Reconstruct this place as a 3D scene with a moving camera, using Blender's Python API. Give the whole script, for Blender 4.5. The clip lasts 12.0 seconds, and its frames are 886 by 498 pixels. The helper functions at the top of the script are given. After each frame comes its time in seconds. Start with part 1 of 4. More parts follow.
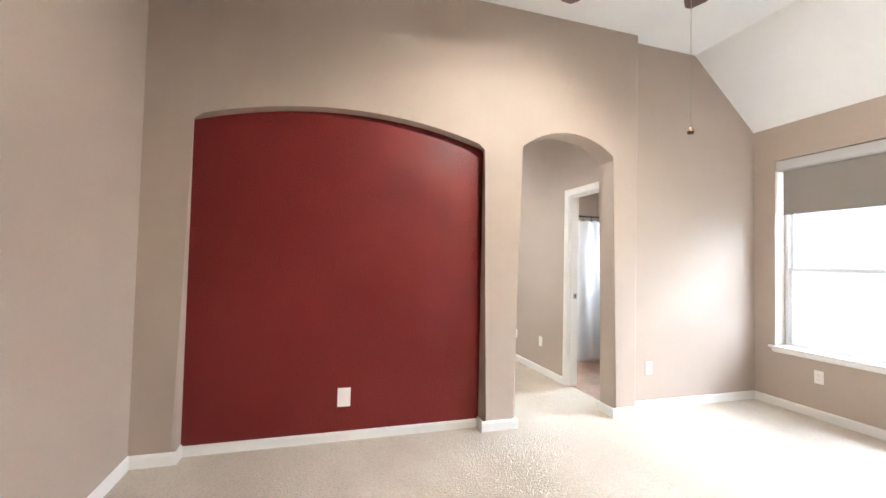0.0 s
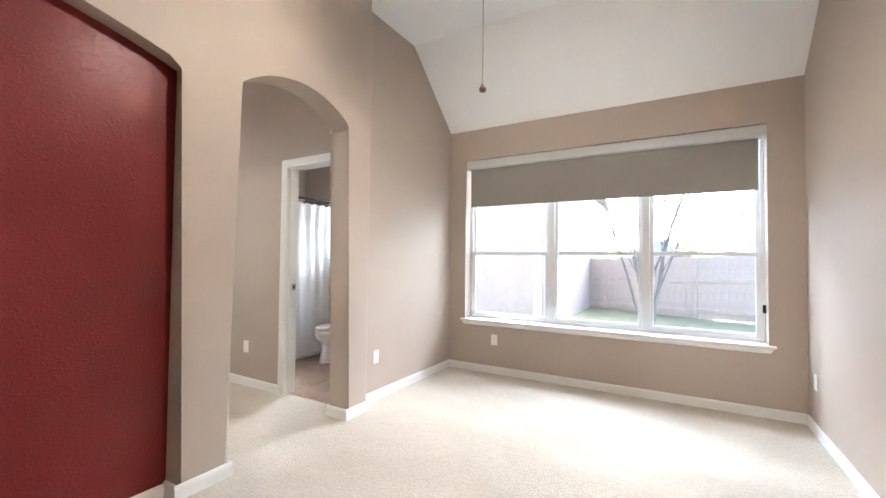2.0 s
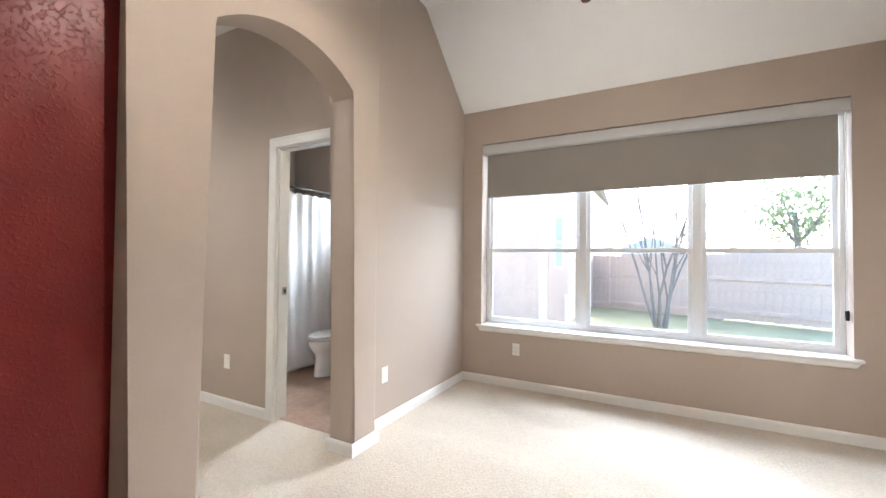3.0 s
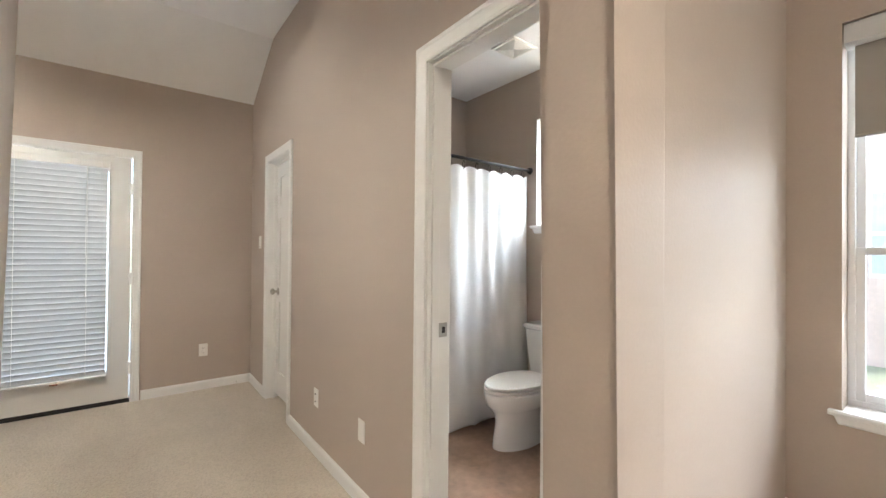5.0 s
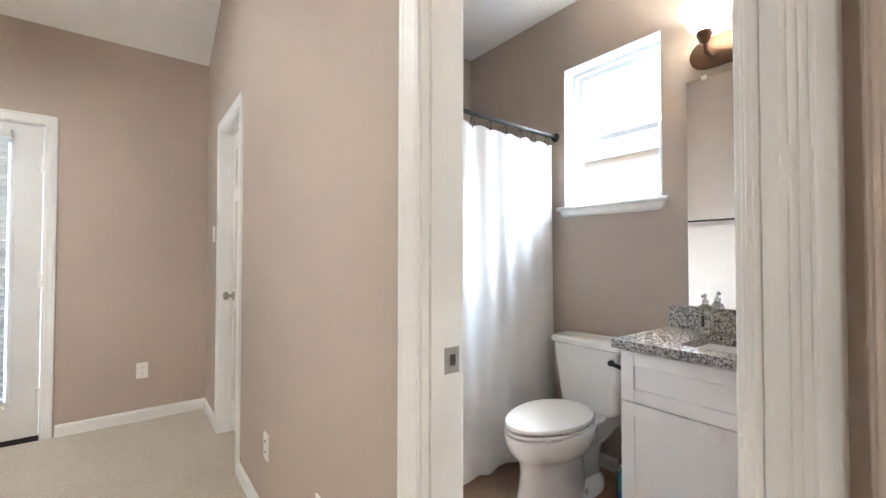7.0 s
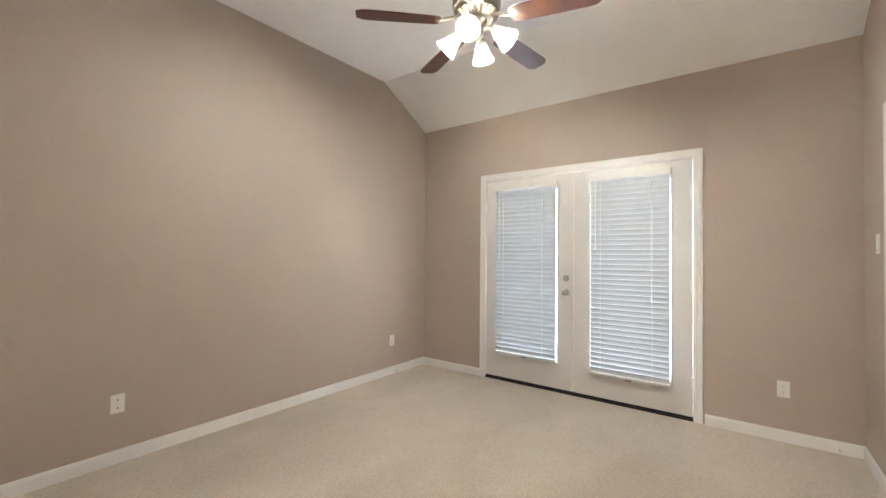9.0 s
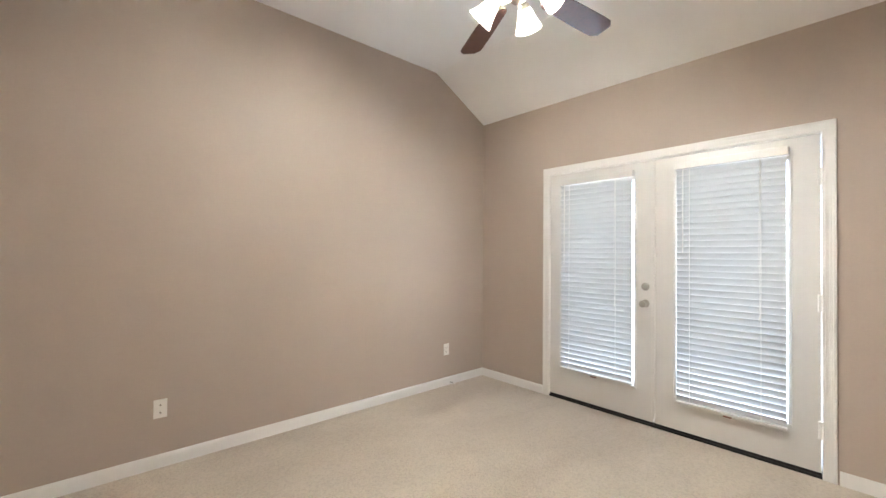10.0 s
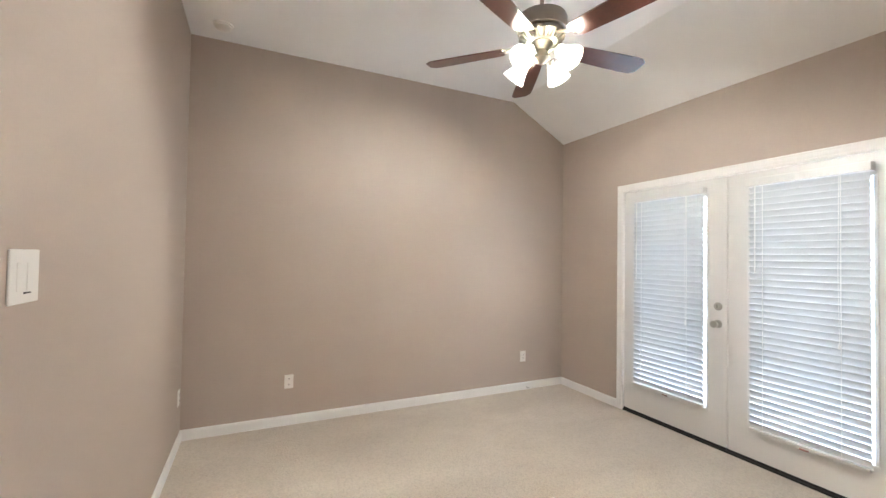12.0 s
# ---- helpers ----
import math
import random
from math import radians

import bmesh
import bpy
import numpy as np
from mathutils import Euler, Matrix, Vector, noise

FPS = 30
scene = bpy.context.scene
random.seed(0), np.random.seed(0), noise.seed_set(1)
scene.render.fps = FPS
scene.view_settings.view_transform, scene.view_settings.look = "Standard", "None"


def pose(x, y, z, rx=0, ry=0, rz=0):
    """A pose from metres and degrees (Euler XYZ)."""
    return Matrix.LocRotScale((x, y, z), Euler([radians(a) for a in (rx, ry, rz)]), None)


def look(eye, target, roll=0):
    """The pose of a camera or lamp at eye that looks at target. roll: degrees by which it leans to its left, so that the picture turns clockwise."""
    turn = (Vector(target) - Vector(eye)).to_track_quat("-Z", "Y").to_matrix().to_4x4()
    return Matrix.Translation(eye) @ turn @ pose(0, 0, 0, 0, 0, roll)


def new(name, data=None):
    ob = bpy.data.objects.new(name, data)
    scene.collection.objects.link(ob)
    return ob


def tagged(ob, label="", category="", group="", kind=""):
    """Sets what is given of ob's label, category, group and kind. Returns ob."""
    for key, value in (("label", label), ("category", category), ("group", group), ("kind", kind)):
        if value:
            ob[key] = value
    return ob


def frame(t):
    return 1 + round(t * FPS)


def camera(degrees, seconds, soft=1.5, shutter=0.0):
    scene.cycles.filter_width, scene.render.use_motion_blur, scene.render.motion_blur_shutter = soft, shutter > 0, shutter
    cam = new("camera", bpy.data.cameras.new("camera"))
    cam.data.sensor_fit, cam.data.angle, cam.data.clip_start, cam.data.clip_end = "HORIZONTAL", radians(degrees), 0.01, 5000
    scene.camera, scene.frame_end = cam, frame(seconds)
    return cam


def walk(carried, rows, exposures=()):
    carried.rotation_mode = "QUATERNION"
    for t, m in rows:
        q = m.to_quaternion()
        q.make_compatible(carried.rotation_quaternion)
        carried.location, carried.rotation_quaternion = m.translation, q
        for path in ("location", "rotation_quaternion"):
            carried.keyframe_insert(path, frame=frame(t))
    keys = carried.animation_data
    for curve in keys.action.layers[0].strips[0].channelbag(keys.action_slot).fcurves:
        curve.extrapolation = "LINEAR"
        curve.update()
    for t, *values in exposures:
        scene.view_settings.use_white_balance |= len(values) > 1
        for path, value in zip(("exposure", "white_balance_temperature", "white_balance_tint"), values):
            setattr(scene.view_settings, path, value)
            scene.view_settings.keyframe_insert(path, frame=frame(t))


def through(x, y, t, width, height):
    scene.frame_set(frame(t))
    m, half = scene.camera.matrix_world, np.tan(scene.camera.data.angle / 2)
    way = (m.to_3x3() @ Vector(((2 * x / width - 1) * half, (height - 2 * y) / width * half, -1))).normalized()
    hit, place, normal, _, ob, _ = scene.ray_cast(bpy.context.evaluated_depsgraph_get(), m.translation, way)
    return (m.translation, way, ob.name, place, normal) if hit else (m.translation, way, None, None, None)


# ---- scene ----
cam = camera(95.2, 12.0)
PATH = [
    (0, (0.077, -0.003, 1.303), (0.651, 1.912, 1.366), 1.3),
    (0.5, (0.059, 0.186, 1.382), (1.117, 1.883, 1.437), 1.0),
    (1, (0.057, 0.26, 1.357), (1.451, 1.693, 1.417), 0.9),
    (1.5, (0.127, 0.487, 1.264), (1.734, 1.677, 1.321), 0.7),
    (2, (0.195, 0.761, 1.227), (1.923, 1.766, 1.279), 0.6),
    (2.5, (0.278, 0.992, 1.253), (2.054, 1.91, 1.311), 0.6),
    (3, (0.587, 1.28, 1.234), (2.344, 2.235, 1.272), 0.5),
    (3.5, (0.888, 1.591, 1.237), (2.492, 2.785, 1.258), 0.6),
    (3.7, (1.016, 1.723, 1.244), (2.546, 3.011, 1.266), 0.6),
    (5.3, (1.865, 2.704, 1.282), (3.071, 4.299, 1.298), 0.5),
    (5.5, (1.938, 2.813, 1.274), (3.186, 4.376, 1.297), 0.5),
    (6, (2.114, 3.064, 1.252), (3.469, 4.534, 1.281), 0.5),
    (6.5, (2.182, 3.177, 1.205), (3.589, 4.598, 1.246), 0.4),
    (6.7, (2.195, 3.175, 1.191), (3.57, 4.628, 1.23), 0.3),
    (8.3, (2.181, 3.073, 1.201), (1.737, 5.022, 1.272), 0.1),
    (8.5, (2.167, 3.086, 1.218), (1.442, 4.95, 1.275), 0.2),
    (9, (2.081, 3.171, 1.269), (0.88, 4.77, 1.302), 0.5),
    (9.5, (1.997, 3.377, 1.31), (0.596, 4.805, 1.332), 0.5),
    (10, (2.034, 3.598, 1.32), (0.544, 4.932, 1.341), 0.4),
    (10.5, (2.172, 3.857, 1.289), (0.575, 5.06, 1.314), 0.4),
    (11, (2.392, 3.794, 1.291), (0.715, 4.883, 1.331), 0.7),
    (11.5, (2.585, 3.717, 1.365), (0.838, 4.689, 1.412), 0.8),
    (12, (2.653, 3.688, 1.411), (0.841, 4.533, 1.453), 0.9),
]
walk(cam, [(t, look(eye, target, roll)) for t, eye, target, roll in PATH],
     exposures=[(0.0, 4.25, 5600, 9), (0.7, 4.1, 5600, 9), (1.5, 3.9, 5650, 9), (2.5, 3.7, 5650, 9), (3.7, 3.68, 5850, 9),
                (5.5, 3.7, 6000, 9), (6.5, 4.05, 5600, 9), (8.5, 3.83, 5900, 9), (9.5, 4.0, 6000, 9), (10.5, 4.1, 5750, 9), (12.0, 4.1, 5750, 9)])

# world, sun and lamps
SUN_EL, SUN_AZ = radians(36), radians(106)
world = bpy.data.worlds.new("sky")
scene.world = world
world.use_nodes = True
wn = world.node_tree.nodes
sky = wn.new("ShaderNodeTexSky")
sky.sky_type = "NISHITA"
sky.sun_disc = False
sky.sun_elevation, sky.sun_rotation = SUN_EL, SUN_AZ
sky.air_density, sky.dust_density, sky.ozone_density = 1.0, 1.6, 1.0
world.node_tree.links.new(sky.outputs["Color"], wn["Background"].inputs["Color"])
wn["Background"].inputs["Strength"].default_value = 0.095


def lamp(name, kind, energy, color, place, **settings):
    data = bpy.data.lights.new(name, kind)
    data.energy, data.color = energy, color
    for key, value in settings.items():
        if key == "size":
            data.shadow_soft_size = value
        if key == "angle":
            data.angle = value
        if key == "sheet":
            data.shape = "RECTANGLE"
            data.size, data.size_y = value
    ob = new(name, data)
    ob.matrix_world = place
    return ob


sun_from = Vector((math.sin(SUN_AZ) * math.cos(SUN_EL), math.cos(SUN_AZ) * math.cos(SUN_EL), math.sin(SUN_EL)))
lamp("sun", "SUN", 0.12, (0.92, 0.96, 1.0), look(sun_from * 40, (0, 0, 0)), angle=radians(16))
# added area lamp outside, above the view, standing in for sky through the wide bedroom window
lamp("bedroom_sky_fill", "AREA", 14.0, (0.84, 0.93, 1.0), look((7.2, 1.0, 3.15), (2.6, 1.6, 1.0)), sheet=(5.0, 1.2))
# extra area lamp beyond the bathroom window, in place of light from the sky
lamp("bath_sky_fill", "AREA", 38.0, (0.84, 0.92, 1.0), look((5.8, 4.42, 3.3), (3.0, 4.42, 1.1)), sheet=(1.3, 0.9))
# lamp added behind the door blinds, imitating daylight thrown up off the patio
lamp("door_daylight_fill", "AREA", 5.6, (0.78, 0.89, 1.0), look((0.78, 7.55, 1.0), (0.78, 5.0, 2.0)), sheet=(2.4, 2.1))
BULB_A, BULB_B, BULB_BATH = 5.4, 4.8, 0.6
WARM_A = (1.0, 0.86, 0.70)
WARM_B = (1.0, 0.925, 0.81)
WARM_BATH = (1.0, 0.89, 0.74)

# ---- materials ----
def material(name, color, rough=0.5, metal=0.0, spread=0.06, scale=6.0, fine=120.0, bump=0.0, bump_scale=None,
             spec=0.5, dark=None, coat=0.0, emit=0.0, transmission=0.0, knock=False):
    m = bpy.data.materials.new(name)
    m.use_nodes = True
    nt = m.node_tree
    nodes, links = nt.nodes, nt.links
    b = nodes["Principled BSDF"]
    b.inputs["Roughness"].default_value = rough
    b.inputs["Metallic"].default_value = metal
    b.inputs["Specular IOR Level"].default_value = spec
    b.inputs["Coat Weight"].default_value = coat
    b.inputs["Transmission Weight"].default_value = transmission
    co = nodes.new("ShaderNodeTexCoord")
    big = nodes.new("ShaderNodeTexNoise")
    big.inputs["Scale"].default_value = scale
    big.inputs["Detail"].default_value = 5.0
    links.new(co.outputs["Object"], big.inputs["Vector"])
    small = nodes.new("ShaderNodeTexNoise")
    small.inputs["Scale"].default_value = fine
    small.inputs["Detail"].default_value = 3.0
    links.new(co.outputs["Object"], small.inputs["Vector"])
    add = nodes.new("ShaderNodeMix")
    add.data_type = "FLOAT"
    add.inputs["Factor"].default_value = 0.4
    links.new(big.outputs["Fac"], add.inputs["A"])
    links.new(small.outputs["Fac"], add.inputs["B"])
    ramp = nodes.new("ShaderNodeValToRGB")
    lo = tuple(max(0.0, c * (1 - spread)) for c in color[:3]) if dark is None else dark[:3]
    hi = tuple(min(1.0, c * (1 + spread)) for c in color[:3])
    ramp.color_ramp.elements[0].position, ramp.color_ramp.elements[1].position = 0.32, 0.68
    ramp.color_ramp.elements[0].color = (*lo, 1)
    ramp.color_ramp.elements[1].color = (*hi, 1)
    links.new(add.outputs["Result"], ramp.inputs["Fac"])
    links.new(ramp.outputs["Color"], b.inputs["Base Color"])
    rr = nodes.new("ShaderNodeMapRange")
    rr.inputs["To Min"].default_value, rr.inputs["To Max"].default_value = rough * 0.88, min(1.0, rough * 1.12)
    links.new(big.outputs["Fac"], rr.inputs["Value"])
    links.new(rr.outputs["Result"], b.inputs["Roughness"])
    if bump:
        src = small
        if bump_scale:
            src = nodes.new("ShaderNodeTexNoise")
            src.inputs["Scale"].default_value = bump_scale
            src.inputs["Detail"].default_value = 4.0
            links.new(co.outputs["Object"], src.inputs["Vector"])
        bp = nodes.new("ShaderNodeBump")
        bp.inputs["Strength"].default_value = 1.0
        bp.inputs["Distance"].default_value = bump
        height = src.outputs["Fac"]
        if knock:
            flat = nodes.new("ShaderNodeMapRange")
            flat.interpolation_type = "SMOOTHSTEP"
            flat.inputs["From Min"].default_value, flat.inputs["From Max"].default_value = 0.5, 0.66
            links.new(height, flat.inputs["Value"])
            height = flat.outputs["Result"]
        links.new(height, bp.inputs["Height"])
        links.new(bp.outputs["Normal"], b.inputs["Normal"])
    if emit:
        b.inputs["Emission Color"].default_value = color if dark is None else hi + (1,)
        b.inputs["Emission Strength"].default_value = emit
    return m


PAINT = material("taupe_wall_paint", (0.465, 0.388, 0.322, 1), 0.52, spread=0.03, scale=1.3, fine=90, bump=0.0006, bump_scale=80, spec=0.2)
RED = material("red_accent_paint", (0.16, 0.0195, 0.0175, 1), 0.33, spread=0.05, scale=1.5, fine=70, bump=0.0011, bump_scale=66, spec=0.19, knock=True)
CEIL = material("white_ceiling_paint", (0.88, 0.875, 0.86, 1), 0.75, spread=0.02, scale=2, fine=120, bump=0.0012, bump_scale=110, spec=0.2)
TRIM = material("white_trim_paint", (0.80, 0.785, 0.75, 1), 0.32, spread=0.012, scale=3, fine=60, spec=0.5)
DOORWHITE = material("white_door_paint", (0.71, 0.69, 0.655, 1), 0.3, spread=0.02, scale=3, fine=60, bump=0.0002, spec=0.5)
VINYL = material("white_vinyl", (0.78, 0.78, 0.78, 1), 0.35, spread=0.02)
PLATE = material("white_plastic", (0.82, 0.80, 0.75, 1), 0.3, spread=0.02)
SLOT = material("dark_slot", (0.010, 0.009, 0.008, 1), 0.8)
BLACK = material("black_metal", (0.018, 0.016, 0.016, 1), 0.38, metal=0.6)
NICKEL = material("satin_nickel", (0.42, 0.40, 0.36, 1), 0.3, metal=1.0, spread=0.05, fine=200)
GUNMETAL = material("brushed_pewter_metal", (0.33, 0.30, 0.26, 1), 0.36, metal=0.9, spread=0.08, fine=250)
BRONZE = material("oil_rubbed_bronze", (0.16, 0.085, 0.055, 1), 0.38, metal=0.7, spread=0.2, fine=40)
CHERRY = material("cherry_fan_blade", (0.085, 0.026, 0.015, 1), 0.3, spread=0.3, scale=9, fine=60, spec=0.5, coat=0.3)
BLINDFAB = material("grey_blind_fabric", (0.30, 0.275, 0.245, 1), 0.85, spread=0.03, scale=3, fine=400, bump=0.0003)
CASSETTE = material("grey_cassette", (0.55, 0.55, 0.545, 1), 0.4, spread=0.02)
PORCELAIN = material("white_porcelain", (0.82, 0.80, 0.76, 1), 0.12, spread=0.01, coat=0.5)
SEAT = material("white_seat_plastic", (0.80, 0.77, 0.71, 1), 0.22, spread=0.01)
CABINET = material("white_cabinet_paint", (0.86, 0.85, 0.83, 1), 0.35, spread=0.02)
TILE = material("brown_stone_floor", (0.33, 0.21, 0.14, 1), 0.32, spread=0.32, scale=4, fine=22, bump=0.0005)
STUCCO = material("pink_beige_brick_wall", (0.58, 0.45, 0.38, 1), 0.9, spread=0.08, scale=3, fine=14, bump=0.003)
WHITEPAINT = material("white_exterior_paint", (0.78, 0.77, 0.75, 1), 0.6)
SIDING = material("pale_house_siding", (0.62, 0.58, 0.54, 1), 0.8, spread=0.06, scale=2, fine=20)
FENCE = material("weathered_fence_wood", (0.60, 0.48, 0.41, 1), 0.9, spread=0.14, scale=4, fine=25, bump=0.002)
ROOF = material("grey_shingle", (0.52, 0.48, 0.45, 1), 0.9, spread=0.2, scale=8, fine=30, bump=0.004)
LAWN = material("dry_lawn", (0.36, 0.34, 0.19, 1), 0.95, spread=0.2, scale=1.5, fine=40, bump=0.02)
BARK = material("grey_bark", (0.24, 0.21, 0.19, 1), 0.9, spread=0.3, scale=8, fine=60, bump=0.003)
SOAP = material("clear_soap_plastic", (0.95, 0.93, 0.86, 1), 0.08, spread=0.02, transmission=0.9)
LABELBLUE = material("blue_label", (0.05, 0.16, 0.34, 1), 0.4, spread=0.15)
TEAL = material("teal_label", (0.06, 0.30, 0.32, 1), 0.4, spread=0.2)
TUB = material("white_tub_enamel", (0.8, 0.79, 0.76, 1), 0.18)
WOODTAG = material("brown_wood_tag", (0.22, 0.08, 0.04, 1), 0.5)


def plain_nodes(name):
    m = bpy.data.materials.new(name)
    m.use_nodes = True
    return m, m.node_tree.nodes, m.node_tree.links, m.node_tree.nodes["Principled BSDF"]


def carpet():
    m, nodes, links, b = plain_nodes("cream_cut_pile_carpet")
    co = nodes.new("ShaderNodeTexCoord")
    tuft = nodes.new("ShaderNodeTexVoronoi")
    tuft.inputs["Scale"].default_value = 95
    links.new(co.outputs["Object"], tuft.inputs["Vector"])
    lump = nodes.new("ShaderNodeTexNoise")
    lump.inputs["Scale"].default_value, lump.inputs["Detail"].default_value = 80, 4
    links.new(co.outputs["Object"], lump.inputs["Vector"])
    wear = nodes.new("ShaderNodeTexNoise")
    wear.inputs["Scale"].default_value, wear.inputs["Detail"].default_value = 1.1, 3
    wear.inputs["Distortion"].default_value = 0.5
    mp = nodes.new("ShaderNodeMapping")
    mp.inputs["Scale"].default_value = (1.5, 0.8, 1.0)
    mp.inputs["Rotation"].default_value = (0, 0, 0.5)
    links.new(co.outputs["Object"], mp.inputs["Vector"])
    links.new(mp.outputs["Vector"], wear.inputs["Vector"])
    ramp = nodes.new("ShaderNodeValToRGB")
    ramp.color_ramp.elements[0].position, ramp.color_ramp.elements[1].position = 0.3, 0.7
    ramp.color_ramp.elements[0].color = (0.53, 0.455, 0.36, 1)
    ramp.color_ramp.elements[1].color = (0.66, 0.58, 0.475, 1)
    links.new(wear.outputs["Fac"], ramp.inputs["Fac"])
    ramp2 = nodes.new("ShaderNodeValToRGB")
    ramp2.color_ramp.elements[0].position, ramp2.color_ramp.elements[1].position = 0.36, 0.56
    ramp2.color_ramp.elements[0].color = (0.83, 0.82, 0.81, 1)
    ramp2.color_ramp.elements[1].color = (1, 1, 1, 1)
    links.new(lump.outputs["Fac"], ramp2.inputs["Fac"])
    mix = nodes.new("ShaderNodeMix")
    mix.data_type, mix.blend_type = "RGBA", "MULTIPLY"
    mix.inputs["Factor"].default_value = 0.8
    links.new(ramp.outputs["Color"], mix.inputs["A"])
    links.new(ramp2.outputs["Color"], mix.inputs["B"])
    links.new(mix.outputs["Result"], b.inputs["Base Color"])
    add = nodes.new("ShaderNodeMath")
    add.operation = "MULTIPLY_ADD"
    add.inputs[1].default_value = 0.5
    links.new(tuft.outputs["Distance"], add.inputs[0])
    links.new(lump.outputs["Fac"], add.inputs[2])
    bp = nodes.new("ShaderNodeBump")
    bp.inputs["Strength"].default_value, bp.inputs["Distance"].default_value = 0.7, 0.010
    links.new(add.outputs["Value"], bp.inputs["Height"])
    links.new(bp.outputs["Normal"], b.inputs["Normal"])
    b.inputs["Roughness"].default_value = 0.95
    b.inputs["Specular IOR Level"].default_value = 0.1
    b.inputs["Sheen Weight"].default_value = 0.25
    return m


def granite():
    m, nodes, links, b = plain_nodes("grey_speckled_granite")
    co = nodes.new("ShaderNodeTexCoord")
    v = nodes.new("ShaderNodeTexVoronoi")
    v.inputs["Scale"].default_value = 210
    links.new(co.outputs["Object"], v.inputs["Vector"])
    n = nodes.new("ShaderNodeTexNoise")
    n.inputs["Scale"].default_value, n.inputs["Detail"].default_value = 95, 6
    links.new(co.outputs["Object"], n.inputs["Vector"])
    sep = nodes.new("ShaderNodeSeparateColor")
    links.new(v.outputs["Color"], sep.inputs["Color"])
    add = nodes.new("ShaderNodeMath")
    add.operation = "MULTIPLY_ADD"
    add.inputs[1].default_value, add.inputs[2].default_value = 0.45, 0.0
    links.new(sep.outputs["Red"], add.inputs[0])
    add2 = nodes.new("ShaderNodeMath")
    links.new(add.outputs["Value"], add2.inputs[0])
    links.new(n.outputs["Fac"], add2.inputs[1])
    r = nodes.new("ShaderNodeValToRGB")
    r.color_ramp.interpolation = "CONSTANT"
    e = r.color_ramp.elements
    e[0].position, e[0].color = 0.0, (0.02, 0.02, 0.022, 1)
    e[1].position, e[1].color = 0.56, (0.16, 0.155, 0.15, 1)
    for p, c in ((0.66, (0.36, 0.34, 0.31, 1)), (0.78, (0.58, 0.55, 0.50, 1))):
        k = e.new(p)
        k.color = c
    links.new(add2.outputs["Value"], r.inputs["Fac"])
    links.new(r.outputs["Color"], b.inputs["Base Color"])
    b.inputs["Roughness"].default_value = 0.15
    return m


def translucent(name, color, amount, rough=0.6):
    """Thin cloth or plastic that lets part of the light through."""
    m, nodes, links, b = plain_nodes(name)
    b.inputs["Base Color"].default_value = color
    b.inputs["Roughness"].default_value = rough
    b.inputs["Specular IOR Level"].default_value = 0.3
    co = nodes.new("ShaderNodeTexCoord")
    n = nodes.new("ShaderNodeTexNoise")
    n.inputs["Scale"].default_value = 300
    links.new(co.outputs["Object"], n.inputs["Vector"])
    bp = nodes.new("ShaderNodeBump")
    bp.inputs["Distance"].default_value = 0.0004
    links.new(n.outputs["Fac"], bp.inputs["Height"])
    links.new(bp.outputs["Normal"], b.inputs["Normal"])
    t = nodes.new("ShaderNodeBsdfTranslucent")
    t.inputs["Color"].default_value = color
    mix = nodes.new("ShaderNodeMixShader")
    mix.inputs["Fac"].default_value = amount
    links.new(b.outputs["BSDF"], mix.inputs[1])
    links.new(t.outputs["BSDF"], mix.inputs[2])
    links.new(mix.outputs["Shader"], nodes["Material Output"].inputs["Surface"])
    return m


def glass():
    m, nodes, links, b = plain_nodes("window_glass")
    b.inputs["Base Color"].default_value = (0.98, 1.0, 0.99, 1)
    b.inputs["Roughness"].default_value = 0.0
    b.inputs["IOR"].default_value = 1.45
    b.inputs["Transmission Weight"].default_value = 1.0
    return m


def mirror():
    m, nodes, links, b = plain_nodes("mirror_silver")
    b.inputs["Base Color"].default_value = (0.92, 0.93, 0.92, 1)
    b.inputs["Metallic"].default_value = 1.0
    b.inputs["Roughness"].default_value = 0.01
    return m


def lit_glass(name, color, strength, through=0.55):
    """Frosted lamp glass: lets the bulb's light through and glows."""
    m, nodes, links, b = plain_nodes(name)
    b.inputs["Base Color"].default_value = (0.9, 0.86, 0.78, 1)
    b.inputs["Roughness"].default_value = 0.25
    b.inputs["Emission Color"].default_value = color
    b.inputs["Emission Strength"].default_value = strength
    t = nodes.new("ShaderNodeBsdfTranslucent")
    t.inputs["Color"].default_value = (0.97, 0.95, 0.9, 1)
    mix = nodes.new("ShaderNodeMixShader")
    mix.inputs["Fac"].default_value = through
    links.new(b.outputs["BSDF"], mix.inputs[1])
    links.new(t.outputs["BSDF"], mix.inputs[2])
    links.new(mix.outputs["Shader"], nodes["Material Output"].inputs["Surface"])
    return m


CARPET, GRANITE, GLASS, MIRROR = carpet(), granite(), glass(), mirror()
CURTAIN = translucent("white_shower_cloth", (0.88, 0.87, 0.85, 1), 0.35, 0.8)
SLAT = translucent("white_blind_slat", (0.70, 0.70, 0.69, 1), 0.11, 0.35)
FROST = lit_glass("lit_frosted_shade", (1.0, 0.86, 0.66, 1), 0.35)
FROST_BATH = lit_glass("lit_bath_shade", (1.0, 0.80, 0.55, 1), 0.1)
LEAF = translucent("green_leaf", (0.26, 0.30, 0.17, 1), 0.5)
AUTUMN = translucent("yellow_leaf", (0.48, 0.40, 0.20, 1), 0.5)
PALEPANE = material("pale_window_glass", (0.42, 0.46, 0.48, 1), 0.1, spread=0.15)


